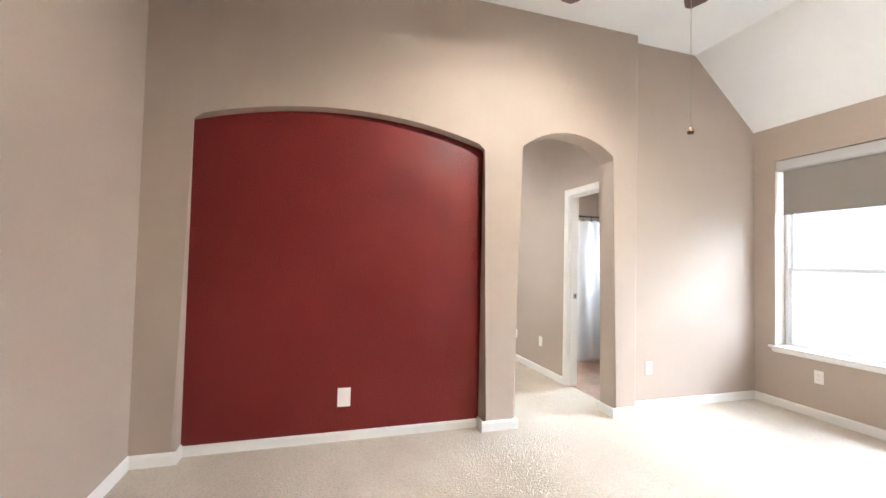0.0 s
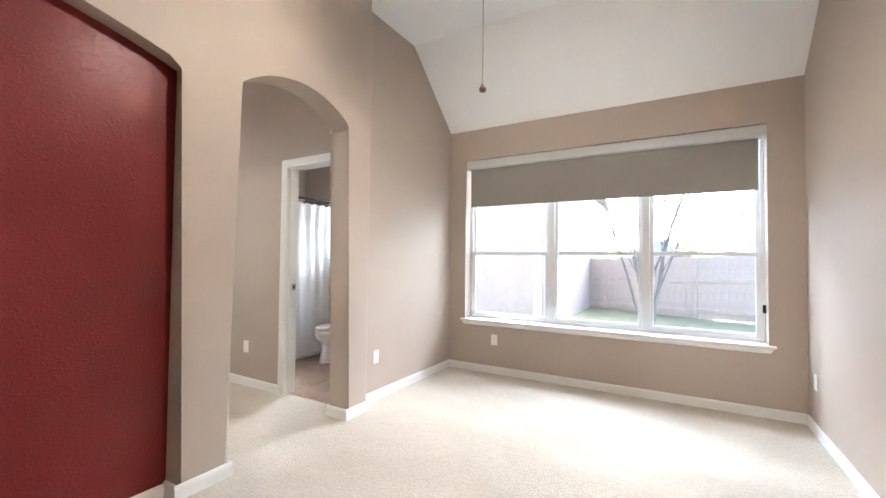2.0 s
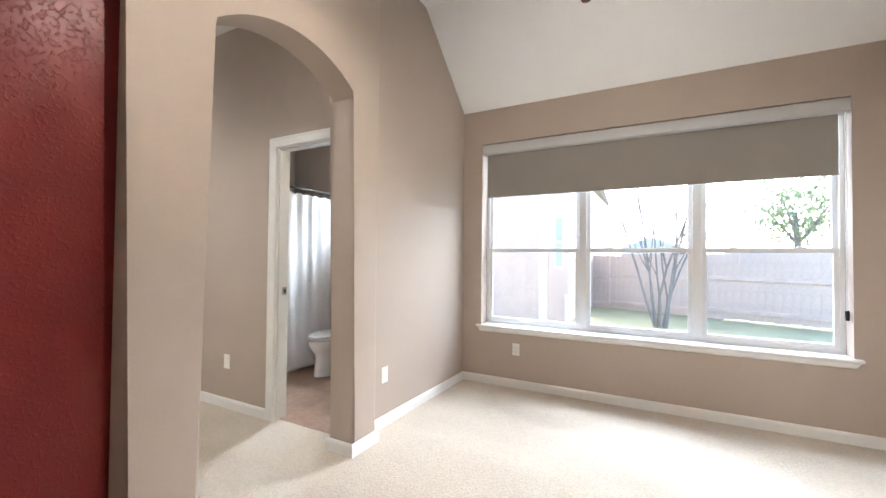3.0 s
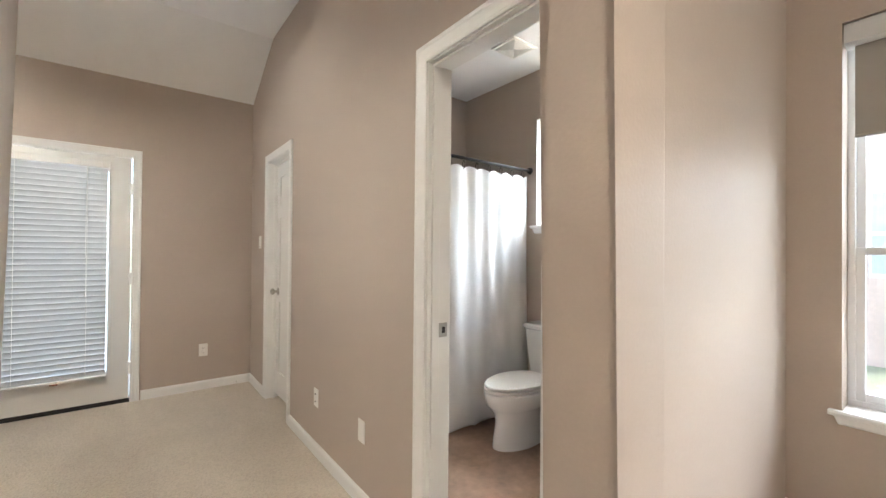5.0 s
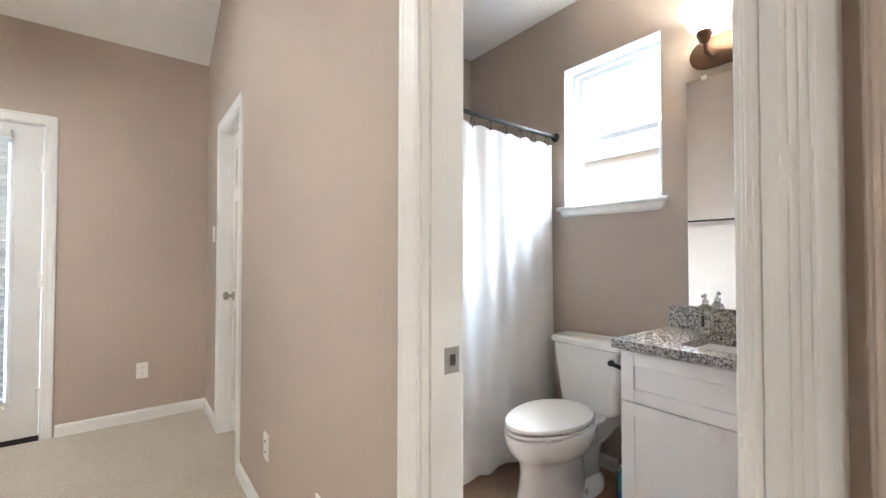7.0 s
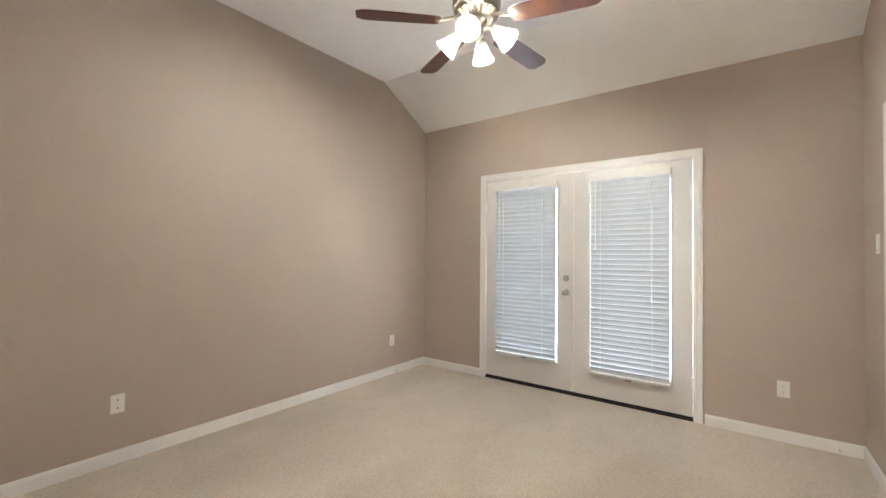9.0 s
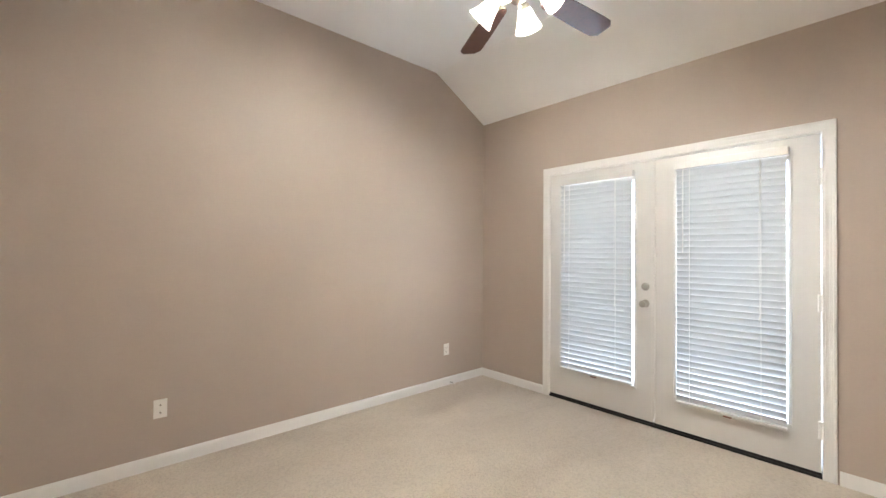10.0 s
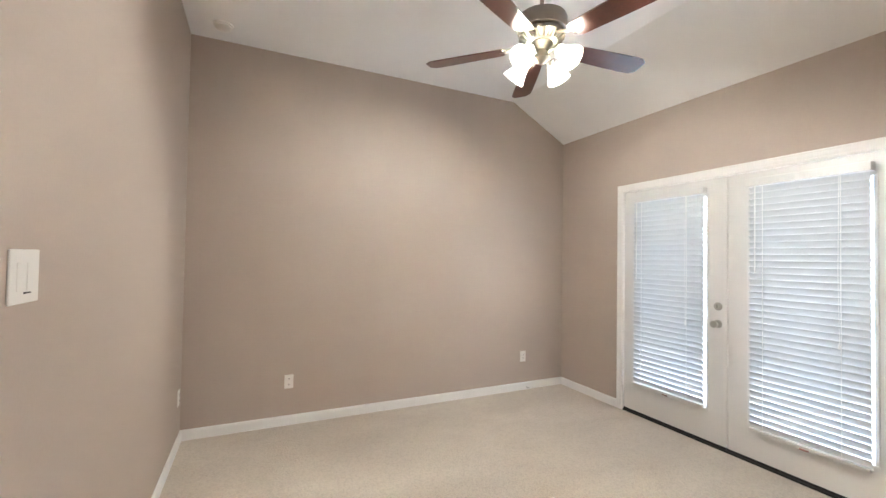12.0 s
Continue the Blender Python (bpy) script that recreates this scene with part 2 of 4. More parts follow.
# ---- mesh tools ----
def solid(name, bm, mat, smooth=False):
    me = bpy.data.meshes.new(name)
    bmesh.ops.recalc_face_normals(bm, faces=bm.faces)
    bm.to_mesh(me)
    bm.free()
    if smooth:
        me.shade_smooth()
        me.set_sharp_from_angle(angle=radians(38))
    me.materials.append(mat)
    return new(name, me)


def part(name, bm, mat, parent, label="", smooth=False):
    ob = solid(name, bm, mat, smooth)
    ob.parent = parent
    if label:
        tagged(ob, label)
    return ob


def thing(name, x, y, z, label, category, group="", turn=0, kind=""):
    ob = new(name)
    ob.empty_display_size = 0.1
    ob.matrix_world = pose(x, y, z, 0, 0, turn)
    return tagged(ob, label, category, group, kind)


def box(bm, lo, hi, bevel=0.0, seg=2):
    r = bmesh.ops.create_cube(bm, size=1.0)
    c = [(a + b) / 2 for a, b in zip(lo, hi)]
    d = [abs(b - a) for a, b in zip(lo, hi)]
    for v in r["verts"]:
        v.co = Vector((c[0] + v.co.x * d[0], c[1] + v.co.y * d[1], c[2] + v.co.z * d[2]))
    if bevel:
        edges = list({e for v in r["verts"] for e in v.link_edges})
        bmesh.ops.bevel(bm, geom=edges, offset=bevel, segments=seg, affect="EDGES", profile=0.5)
    return bm


def boxed(lo, hi, bevel=0.0, seg=2):
    return box(bmesh.new(), lo, hi, bevel, seg)


def rod(bm, a, b, r0, r1=None, n=14, caps=True):
    a, b = Vector(a), Vector(b)
    r1 = r0 if r1 is None else r1
    q = (b - a).to_track_quat("Z", "Y").to_matrix()
    rings = []
    for p, r in ((a, r0), (b, r1)):
        rings.append([bm.verts.new(p + q @ Vector((r * math.cos(2 * math.pi * k / n), r * math.sin(2 * math.pi * k / n), 0))) for k in range(n)])
    for k in range(n):
        bm.faces.new((rings[0][k], rings[0][(k + 1) % n], rings[1][(k + 1) % n], rings[1][k]))
    if caps:
        bm.faces.new(rings[0][::-1])
        bm.faces.new(rings[1])
    return bm


def tube(bm, pts, radii, n=8):
    pts = [Vector(p) for p in pts]
    rings = []
    for i, p in enumerate(pts):
        d = (pts[min(i + 1, len(pts) - 1)] - pts[max(i - 1, 0)]).normalized()
        q = d.to_track_quat("Z", "Y").to_matrix()
        r = radii[i] if isinstance(radii, (list, tuple)) else radii
        rings.append([bm.verts.new(p + q @ Vector((r * math.cos(2 * math.pi * k / n), r * math.sin(2 * math.pi * k / n), 0))) for k in range(n)])
    for i in range(len(rings) - 1):
        for k in range(n):
            bm.faces.new((rings[i][k], rings[i][(k + 1) % n], rings[i + 1][(k + 1) % n], rings[i + 1][k]))
    bm.faces.new(rings[0][::-1])
    bm.faces.new(rings[-1])
    return bm


def lathe(profile, m=None, n=28):
    """A turned shape from (radius, height) pairs; m places it."""
    bm = bmesh.new()
    m = m or Matrix.Identity(4)
    rings = []
    for r, z in profile:
        if r < 1e-5:
            rings.append([bm.verts.new(m @ Vector((0, 0, z)))])
        else:
            rings.append([bm.verts.new(m @ Vector((r * math.cos(2 * math.pi * k / n), r * math.sin(2 * math.pi * k / n), z))) for k in range(n)])
    for a, b in zip(rings, rings[1:]):
        for k in range(n):
            k2 = (k + 1) % n
            vs = [a[k % len(a)], a[k2 % len(a)], b[k2 % len(b)], b[k % len(b)]]
            vs = list(dict.fromkeys(vs))
            if len(vs) > 2:
                bm.faces.new(vs)
    return bm


def prism(outline, lo, hi, axis="y", bevel=0.0, seg=3):
    """A flat outline of (u, v) pairs drawn out along an axis. Bevels the rim edges of both faces."""
    bm = bmesh.new()
    place = {"y": lambda u, v, w: (u, w, v), "x": lambda u, v, w: (w, u, v), "z": lambda u, v, w: (u, v, w)}[axis]
    a = [bm.verts.new(place(u, v, lo)) for u, v in outline]
    b = [bm.verts.new(place(u, v, hi)) for u, v in outline]
    bm.faces.new(a)
    bm.faces.new(b[::-1])
    n = len(outline)
    for i in range(n):
        bm.faces.new((a[i], b[i], b[(i + 1) % n], a[(i + 1) % n]))
    if bevel:
        edges = [e for e in bm.edges if (e.verts[0] in a) == (e.verts[1] in a)]
        bmesh.ops.bevel(bm, geom=edges, offset=bevel, segments=seg, affect="EDGES", profile=0.5)
    return bm


def pierced(axis, lo, hi, u0, u1, z0, z1, holes=()):
    """An upright wall with real openings. axis: the way it faces; lo, hi: its two faces; holes: (u0, u1, z0, z1)."""
    us = sorted({u0, u1, *[h[0] for h in holes], *[h[1] for h in holes]})
    zs = sorted({z0, z1, *[h[2] for h in holes], *[h[3] for h in holes]})
    us = [u for u in us if u0 <= u <= u1]
    zs = [z for z in zs if z0 <= z <= z1]
    bm = bmesh.new()
    place = (lambda u, w, z: (w, u, z)) if axis == "x" else (lambda u, w, z: (u, w, z))
    vert = {}

    def v(i, w, k):
        if (i, w, k) not in vert:
            vert[i, w, k] = bm.verts.new(place(us[i], (lo, hi)[w], zs[k]))
        return vert[i, w, k]

    def there(i, k):
        if not (0 <= i < len(us) - 1 and 0 <= k < len(zs) - 1):
            return False
        cu, cz = (us[i] + us[i + 1]) / 2, (zs[k] + zs[k + 1]) / 2
        return not any(h[0] < cu < h[1] and h[2] < cz < h[3] for h in holes)

    for i in range(len(us) - 1):
        for k in range(len(zs) - 1):
            if not there(i, k):
                continue
            for w in (0, 1):
                bm.faces.new((v(i, w, k), v(i + 1, w, k), v(i + 1, w, k + 1), v(i, w, k + 1)))
            for di, dk, c in ((-1, 0, ((i, k), (i, k + 1))), (1, 0, ((i + 1, k), (i + 1, k + 1))), (0, -1, ((i, k), (i + 1, k))), (0, 1, ((i, k + 1), (i + 1, k + 1)))):
                if not there(i + di, k + dk):
                    (a, b), (e, f) = c
                    bm.faces.new((v(a, 0, b), v(a, 1, b), v(e, 1, f), v(e, 0, f)))
    return bm


def structure(name, bm, mat, label, category, smooth=False):
    return tagged(solid(name, bm, mat, smooth), label, category, kind="structure")


# ---- the large structure ----
FZ = -0.03
XW, XE, YS, YN, XB = -1.04, 4.395, -0.115, 6.95, 2.70
YF, YM, YB = 3.0, 3.107, 3.2
ARCH = (1.622, 2.575, 2.25, 0.185)
NICHE = (-0.782, 1.338, 2.232, 0.168)


def arc_points(x0, x1, spring, rise, n=24):
    c, half = (x0 + x1) / 2, (x1 - x0) / 2
    r = (half * half + rise * rise) / (2 * rise)
    a = math.asin(half / r)
    return [(c + r * math.sin(-a + 2 * a * k / n), spring + rise - r + r * math.cos(-a + 2 * a * k / n)) for k in range(n + 1)]


def wall_with_arches(x0, x1, top, openings, lo, hi, bevel):
    outline = [(x0, FZ)]
    for o in openings:
        outline += [(o[0], FZ), *arc_points(*o), (o[1], FZ)]
    outline += [(x1, FZ), (x1, top), (x0, top)]
    bm = prism(outline, lo, hi, "y")
    if bevel:
        pick = []
        for e in bm.edges:
            (p, q) = (e.verts[0].co, e.verts[1].co)
            if abs(p.y - bevel) < 1e-5 and abs(q.y - bevel) < 1e-5:
                mx = (p.x + q.x) / 2
                mz = (p.z + q.z) / 2
                inside = any(o[0] - 0.01 < mx < o[1] + 0.01 for o in openings) and 0.01 < mz < 2.6
                if inside or (abs(mx - x1) < 0.01 and x1 < 3.0):
                    pick.append(e)
        bmesh.ops.bevel(bm, geom=pick, offset=0.027, segments=5, affect="EDGES", profile=0.5)
    bmesh.ops.triangulate(bm, faces=[f for f in bm.faces if len(f.verts) > 4])
    return bm


structure("wall_arch_front", wall_with_arches(XW, 2.82, 3.6, (NICHE, ARCH), YF, YM, YF), PAINT,
          "taupe painted wall with arched niche and arched doorway", "wall", True)
structure("wall_arch_back", wall_with_arches(XW - 0.12, XE + 0.2, 3.6, (ARCH,), YM, YB, YB), PAINT,
          "taupe painted wall pierced by an arched doorway", "wall", True)
n0, n1, nz, nr = NICHE
red_shape = [(n0 + 0.001, FZ), *[(min(max(x, n0 + 0.001), n1 - 0.001), z - 0.001) for x, z in arc_points(*NICHE)], (n1 - 0.001, FZ)]
structure("wall_red_accent", prism(red_shape, YM - 0.004, YM - 0.0005, "y"), RED, "dark red accent paint on the back of the niche", "wall")

WIN = (0.125, 2.90, 0.55, 2.383)
BWIN = (4.122, 4.722, 1.505, 2.39)
structure("wall_east", pierced("x", XE, XE + 0.2, YS - 0.12, 5.75, FZ, 3.6, (WIN, BWIN)), PAINT, "taupe painted outer wall with two window openings", "wall")
structure("wall_south", pierced("y", YS - 0.12, YS, 0.62, XE, FZ, 3.6), PAINT, "plain taupe painted wall", "wall")
structure("wall_west", pierced("x", XW - 0.12, XW, -1.7, YN + 0.15, FZ, 3.6), PAINT, "long plain taupe painted wall", "wall")
FDOOR = (-0.192, 1.757, FZ, 2.09)
structure("wall_north", pierced("y", YN, YN + 0.15, XW, XB + 0.115, FZ, 3.6, (FDOOR,)), PAINT, "taupe painted wall around french doors", "wall")
BDOOR = (3.285, 3.903, FZ, 2.075)
CDOOR = (5.708, 6.352, FZ, 2.075)
structure("wall_bathroom", pierced("x", XB, XB + 0.115, YB, YN, FZ, 3.6, (BDOOR, CDOOR)), PAINT, "taupe painted wall with bathroom and closet doorways", "wall")
structure("wall_bathroom_north", pierced("y", 5.62, 5.75, XB + 0.115, XE, FZ, 3.6), PAINT, "taupe painted bathroom end wall", "wall")
structure("wall_hall_end", pierced("y", -1.82, -1.7, XW - 0.12, 0.74, FZ, 3.6), PAINT, "plain taupe painted hall wall", "wall")
structure("wall_hall_side", pierced("x", 0.62, 0.74, -1.7, YS - 0.12, FZ, 3.6), PAINT, "plain taupe painted hall wall", "wall")
structure("wall_closet_back", boxed((XB + 0.6, 5.75, FZ), (XB + 0.7, YN, 3.6)), PAINT, "plain closet wall", "wall")

HA, HB, HBATH = 3.425, 3.135, 2.80
bm = boxed((XW, -1.7, HA), (3.602, YM, HA + 0.12))
a = [(3.60, HA), (XE + 0.02, 2.712), (XE + 0.02, 2.90), (3.60, HA + 0.12)]
structure("ceiling_bedroom", bm, CEIL, "white flat ceiling", "ceiling")
structure("ceiling_bedroom_slope", prism([(u, v) for u, v in a], -0.2, YM, "y"), CEIL, "white ceiling slope above the wide window", "ceiling")
structure("ceiling_study", boxed((XW, YB, HB), (XB, 6.247, HB + 0.12)), CEIL, "white flat ceiling", "ceiling")
structure("ceiling_study_slope", prism([(6.245, HB), (YN + 0.02, 2.745), (YN + 0.02, 2.9), (6.245, HB + 0.12)], XW, XB, "x"), CEIL,
          "white ceiling slope above the french doors", "ceiling")
structure("ceiling_bathroom", boxed((XB + 0.115, YB, HBATH), (XE, 5.62, HBATH + 0.1)), CEIL, "white bathroom ceiling", "ceiling")

bm = bmesh.new()
box(bm, (XW, -1.7, -0.12), (XE, YM + 0.05, FZ))
box(bm, (XW, YM + 0.05, -0.12), (XB + 0.05, YN, FZ))
structure("floor_carpet", bm, CARPET, "cream cut-pile carpet with footmarks", "carpet")
structure("floor_closet", boxed((XB + 0.05, 5.75, -0.12), (XB + 0.6, YN, FZ)), CARPET, "cream carpet inside the closet", "carpet")
structure("ceiling_closet", boxed((XB + 0.115, 5.75, 2.6), (XB + 0.6, YN, 2.7)), CEIL, "white closet ceiling", "ceiling")
structure("wall_closet_end", boxed((XB + 0.115, YN, FZ), (XB + 0.7, YN + 0.15, 3.6)), PAINT, "plain closet wall", "wall")
structure("floor_bathroom", boxed((XB + 0.05, YM + 0.05, -0.12), (XE, 5.62, FZ + 0.002)), TILE, "mottled brown stained bathroom floor", "floor")


# baseboards with a small rounded top
board_count = [0]


def baseboard(x0, y0, x1, y1, label="white painted baseboard", h=0.05):
    a, b = Vector((x0, y0, 0)), Vector((x1, y1, 0))
    d = (b - a).normalized()
    n = Vector((-d.y, d.x, 0))
    h += 0.0005 * (board_count[0] % 3)
    board_count[0] += 1
    prof = [(0.0, FZ), (0.014, FZ), (0.014, h - 0.018), (0.011, h - 0.008), (0.006, h), (0.0, h)]
    bm = bmesh.new()
    ra = [bm.verts.new(a + n * u + Vector((0, 0, z))) for u, z in prof]
    rb = [bm.verts.new(b + n * u + Vector((0, 0, z))) for u, z in prof]
    k = len(prof)
    for i in range(k):
        bm.faces.new((ra[i], ra[(i + 1) % k], rb[(i + 1) % k], rb[i]))
    bm.faces.new(ra)
    bm.faces.new(rb[::-1])
    return structure("baseboard", bm, TRIM, label, "baseboard")


T = 0.014
baseboard(XE, YS, XE, YM)
baseboard(XE, YM, 2.82, YM)
baseboard(2.82, YM, 2.82, YF)
baseboard(2.82 + T, YF, ARCH[1] - T, YF)
baseboard(ARCH[1], YF, ARCH[1], YB)
baseboard(ARCH[0], YB, ARCH[0], YF)
baseboard(ARCH[0] + T, YF, n1 - T, YF)
baseboard(n1, YF, n1, YM - 0.004)
baseboard(n1, YM - 0.004, n0, YM - 0.004, h=0.036)
baseboard(n0, YM - 0.004, n0, YF)
baseboard(n0 + T, YF, XW, YF)
baseboard(XW, YF, XW, -1.7)
baseboard(0.62, YS, XE, YS)
baseboard(ARCH[1] - T, YB, XB, YB)
baseboard(XB, YB, XB, 3.222)
baseboard(XB, 3.966, XB, 5.655)
baseboard(XB, 6.405, XB, YN)
baseboard(XB, YN, 1.815, YN)
baseboard(-0.243, YN, XW, YN)
baseboard(XW, YN, XW, YB)
baseboard(XW, YB, ARCH[0] + T, YB)
baseboard(XE, 4.07, XE, 4.85)
baseboard(XB + 0.115, 4.85, XB + 0.115, 3.96)


# moulded casings round doorways
def casing_profile(w):
    """Rounded inner lip, a bead, a flat, three reeds and a rounded back band."""
    pts = [(0.0, 0.0), (0.0, 0.007)]
    for k in range(1, 5):
        a = math.pi / 2 * k / 4
        pts.append((0.003 * (1 - math.cos(a)), 0.007 + 0.003 * math.sin(a)))

    def bead(u0, u1, base, rise):
        for k in range(9):
            a = math.pi * k / 8
            pts.append((w * ((u0 + u1) / 2 - (u1 - u0) / 2 * math.cos(a)), base + rise * math.sin(a)))
    bead(0.09, 0.19, 0.0095, 0.002)
    bead(0.40, 0.49, 0.0115, 0.0009)
    bead(0.51, 0.60, 0.0118, 0.0009)
    bead(0.62, 0.71, 0.0121, 0.0009)
    bead(0.75, 1.0, 0.0122, 0.0035)
    return pts + [(w, 0.0)]


def casing(name, axis, face, side, u0, u1, top, w, label):
    """Three mitred boards round an opening u0..u1, up to top. axis: the way the wall faces; side: +1 or -1 into the room."""
    prof = casing_profile(w)
    bm = bmesh.new()
    rings = []
    for corner in (0, 1, 2, 3):
        ring = []
        for s, d in prof:
            u = u0 - s if corner in (0, 1) else u1 + s
            z = FZ if corner in (0, 3) else top + s
            p = (face + side * d, u, z) if axis == "x" else (u, face + side * d, z)
            ring.append(bm.verts.new(p))
        rings.append(ring)
    for a, b in zip(rings, rings[1:]):
        for i in range(len(prof)):
            k = (i + 1) % len(prof)
            bm.faces.new((a[i], a[k], b[k], b[i]))
    bm.faces.new(rings[0])
    bm.faces.new(rings[3][::-1])
    return structure(name, bm, TRIM, label, "door casing", True)


def jamb(name, axis, lo, hi, u0, u1, top, stop, label):
    """Lining boards of an opening with a stop strip at depth stop."""
    j = thing(name, 0, 0, 0, label, "door jamb", kind="structure")

    def b(piece, ua, ub, wa, wb, za, zb):
        if axis == "x":
            part(piece, boxed((wa, ua, za), (wb, ub, zb), 0.0015, 1), TRIM, j)
        else:
            part(piece, boxed((ua, wa, za), (ub, wb, zb), 0.0015, 1), TRIM, j)
    t = 0.018
    b("side_board", u0, u0 + t, lo, hi, FZ, top)
    b("side_board", u1 - t, u1, lo, hi, FZ, top)
    b("head_board", u0 + t, u1 - t, lo, hi, top - t, top)
    if stop:
        s0, s1 = stop
        b("stop_strip", u0 + t, u0 + t + 0.011, s0, s1, FZ, top - t)
        b("stop_strip", u1 - t - 0.011, u1 - t, s0, s1, FZ, top - t)
        b("stop_strip", u0 + t + 0.011, u1 - t - 0.011, s0, s1, top - t - 0.011, top - t)
    return j


jamb("jamb_bathroom", "x", XB - 0.001, XB + 0.116, BDOOR[0], BDOOR[1], BDOOR[3], (XB + 0.018, XB + 0.055), "white painted bathroom door lining with stop")
casing("casing_bathroom", "x", XB, -1, BDOOR[0] + 0.012, BDOOR[1] - 0.012, BDOOR[3] - 0.012, 0.072, "white fluted casing round the bathroom doorway")
casing("casing_bathroom_inside", "x", XB + 0.115, 1, BDOOR[0] + 0.012, BDOOR[1] - 0.012, BDOOR[3] - 0.012, 0.072, "white casing inside the bathroom")
jamb("jamb_closet", "x", XB - 0.001, XB + 0.116, CDOOR[0], CDOOR[1], CDOOR[3], (XB + 0.045, XB + 0.075), "white painted closet door lining")
casing("casing_closet", "x", XB, -1, CDOOR[0] + 0.012, CDOOR[1] - 0.012, CDOOR[3] - 0.012, 0.065, "white moulded casing round the closet door")
jamb("jamb_french", "y", YN - 0.001, YN + 0.151, FDOOR[0], FDOOR[1], FDOOR[3], None, "white painted french door frame")
casing("casing_french", "y", YN, -1, FDOOR[0] + 0.014, FDOOR[1] - 0.014, FDOOR[3] - 0.012, 0.062, "white moulded casing round the french doors")
# ---- bedroom window, blind and sill ----
def sash_window(name, axis_x, y0, y1, z0, z1, rail, units, label, depth=0.06):
    """Double-hung units side by side in an opening; every pane and bar is a part."""
    w = thing(name, axis_x, 0, 0, label, "window", kind="structure")
    d = depth
    f = 0.045
    bm = bmesh.new()
    box(bm, (0, y0, z0), (d, y1, z0 + 0.03), 0.003)
    box(bm, (0, y0, z1 - 0.03), (d, y1, z1), 0.003)
    box(bm, (0, y0, z0 + 0.03), (d, y0 + 0.028, z1 - 0.03), 0.003)
    box(bm, (0, y1 - 0.028, z0 + 0.03), (d, y1, z1 - 0.03), 0.003)
    part("window_frame", bm, VINYL, w)
    for a, b in zip(units, units[1:]):
        if b is not units[-1]:
            part("mullion", boxed((-0.004, b - 0.033, z0 + 0.03), (d, b + 0.033, z1 - 0.03), 0.004), VINYL, w)
    for i in range(len(units) - 1):
        a = units[i] + (0.033 if i else 0.028)
        b = units[i + 1] - (0.033 if i < len(units) - 2 else 0.028)
        lo, hi = min(a, b), max(a, b)
        for kind, s0, s1, off in (("lower_sash", z0 + 0.03, rail + 0.02, 0.004), ("upper_sash", rail - 0.018, z1 - 0.03, 0.03)):
            t = 0.034
            bm = bmesh.new()
            box(bm, (off, lo, s0), (off + 0.024, lo + t, s1), 0.003)
            box(bm, (off, hi - t, s0), (off + 0.024, hi, s1), 0.003)
            box(bm, (off, lo + t, s0), (off + 0.024, hi - t, s0 + (0.04 if kind == "lower_sash" else 0.036)), 0.003)
            box(bm, (off, lo + t, s1 - 0.036), (off + 0.024, hi - t, s1), 0.003)
            sash = part(kind, bm, VINYL, w)
            g = part("pane", boxed((off + 0.011, lo + t - 0.004, s0 + 0.03), (off + 0.015, hi - t + 0.004, s1 - 0.03)), GLASS, sash)
            g.visible_shadow = False
        mid = (lo + hi) / 2
        for u in (lo + 0.25 * (hi - lo), hi - 0.25 * (hi - lo)):
            part("sash_lock", boxed((-0.004, u - 0.03, rail + 0.02), (0.02, u + 0.03, rail + 0.03), 0.003), VINYL, w)
        part("lift_tab", boxed((-0.012, mid - 0.035, z0 + 0.03), (0.004, mid + 0.035, z0 + 0.04), 0.003), VINYL, w)
    return w


sash_window("window_1", 4.535, WIN[0], WIN[1], WIN[2], WIN[3], 1.303, [WIN[0], 1.03, 1.937, WIN[1]],
            "wide white three-part double-hung window", 0.06)


# the sill sits inside the opening, with its nose and horns on the room side
def sill(name, y0, y1, z, horn, label, reach):
    bm = bmesh.new()
    box(bm, (XE, y0 + 0.002, z - 0.024), (XE + reach, y1 - 0.002, z + 0.004))
    structure("sill_board", bm, TRIM, "white board in the window recess", "window sill")
    prof = [(0.0, 0.004), (-0.030, 0.004), (-0.037, -0.004), (-0.034, -0.016), (-0.026, -0.022), (-0.022, -0.05), (-0.014, -0.060), (0.0, -0.062)]
    bm = bmesh.new()
    rings = []
    for y, inset in ((y0 - horn, 1), (y1 + horn, -1)):
        rings.append([bm.verts.new((XE + u, y + inset * (0.0 if v > -0.02 else 0.02 + (-v - 0.02) * 0.4), z + v)) for u, v in prof])
    k = len(prof)
    for i in range(k):
        bm.faces.new((rings[0][i], rings[0][(i + 1) % k], rings[1][(i + 1) % k], rings[1][i]))
    bm.faces.new(rings[0])
    bm.faces.new(rings[1][::-1])
    return structure(name, bm, TRIM, label, "window sill")


sill("sill_bedroom", WIN[0], WIN[1], WIN[2], 0.045, "white moulded sill under the wide window", 0.135)
sill("sill_bathroom", BWIN[0], BWIN[1], BWIN[2], 0.04, "white moulded sill under the bathroom window", 0.10)

blind = thing("roller_blind", 4.46, 1.51, 2.28, "grey roller blind drawn a third down the window", "blind")
bm = prism([(-0.045, 0.0), (-0.056, 0.006), (-0.060, 0.03), (-0.060, 0.07), (-0.055, 0.092), (-0.042, 0.102), (0.04, 0.102), (0.04, 0.0)], -1.385, 1.385, "y", 0.0)
part("cassette", bm, CASSETTE, blind, "light grey cassette", True)
bm = boxed((0.001, -1.335, -0.43), (0.007, 1.355, 0.02), 0.001, 1)
part("fabric", bm, BLINDFAB, blind, "grey blackout cloth")
bm = bmesh.new()
rod(bm, (0.005, -1.335, -0.43), (0.005, 1.355, -0.43), 0.008)
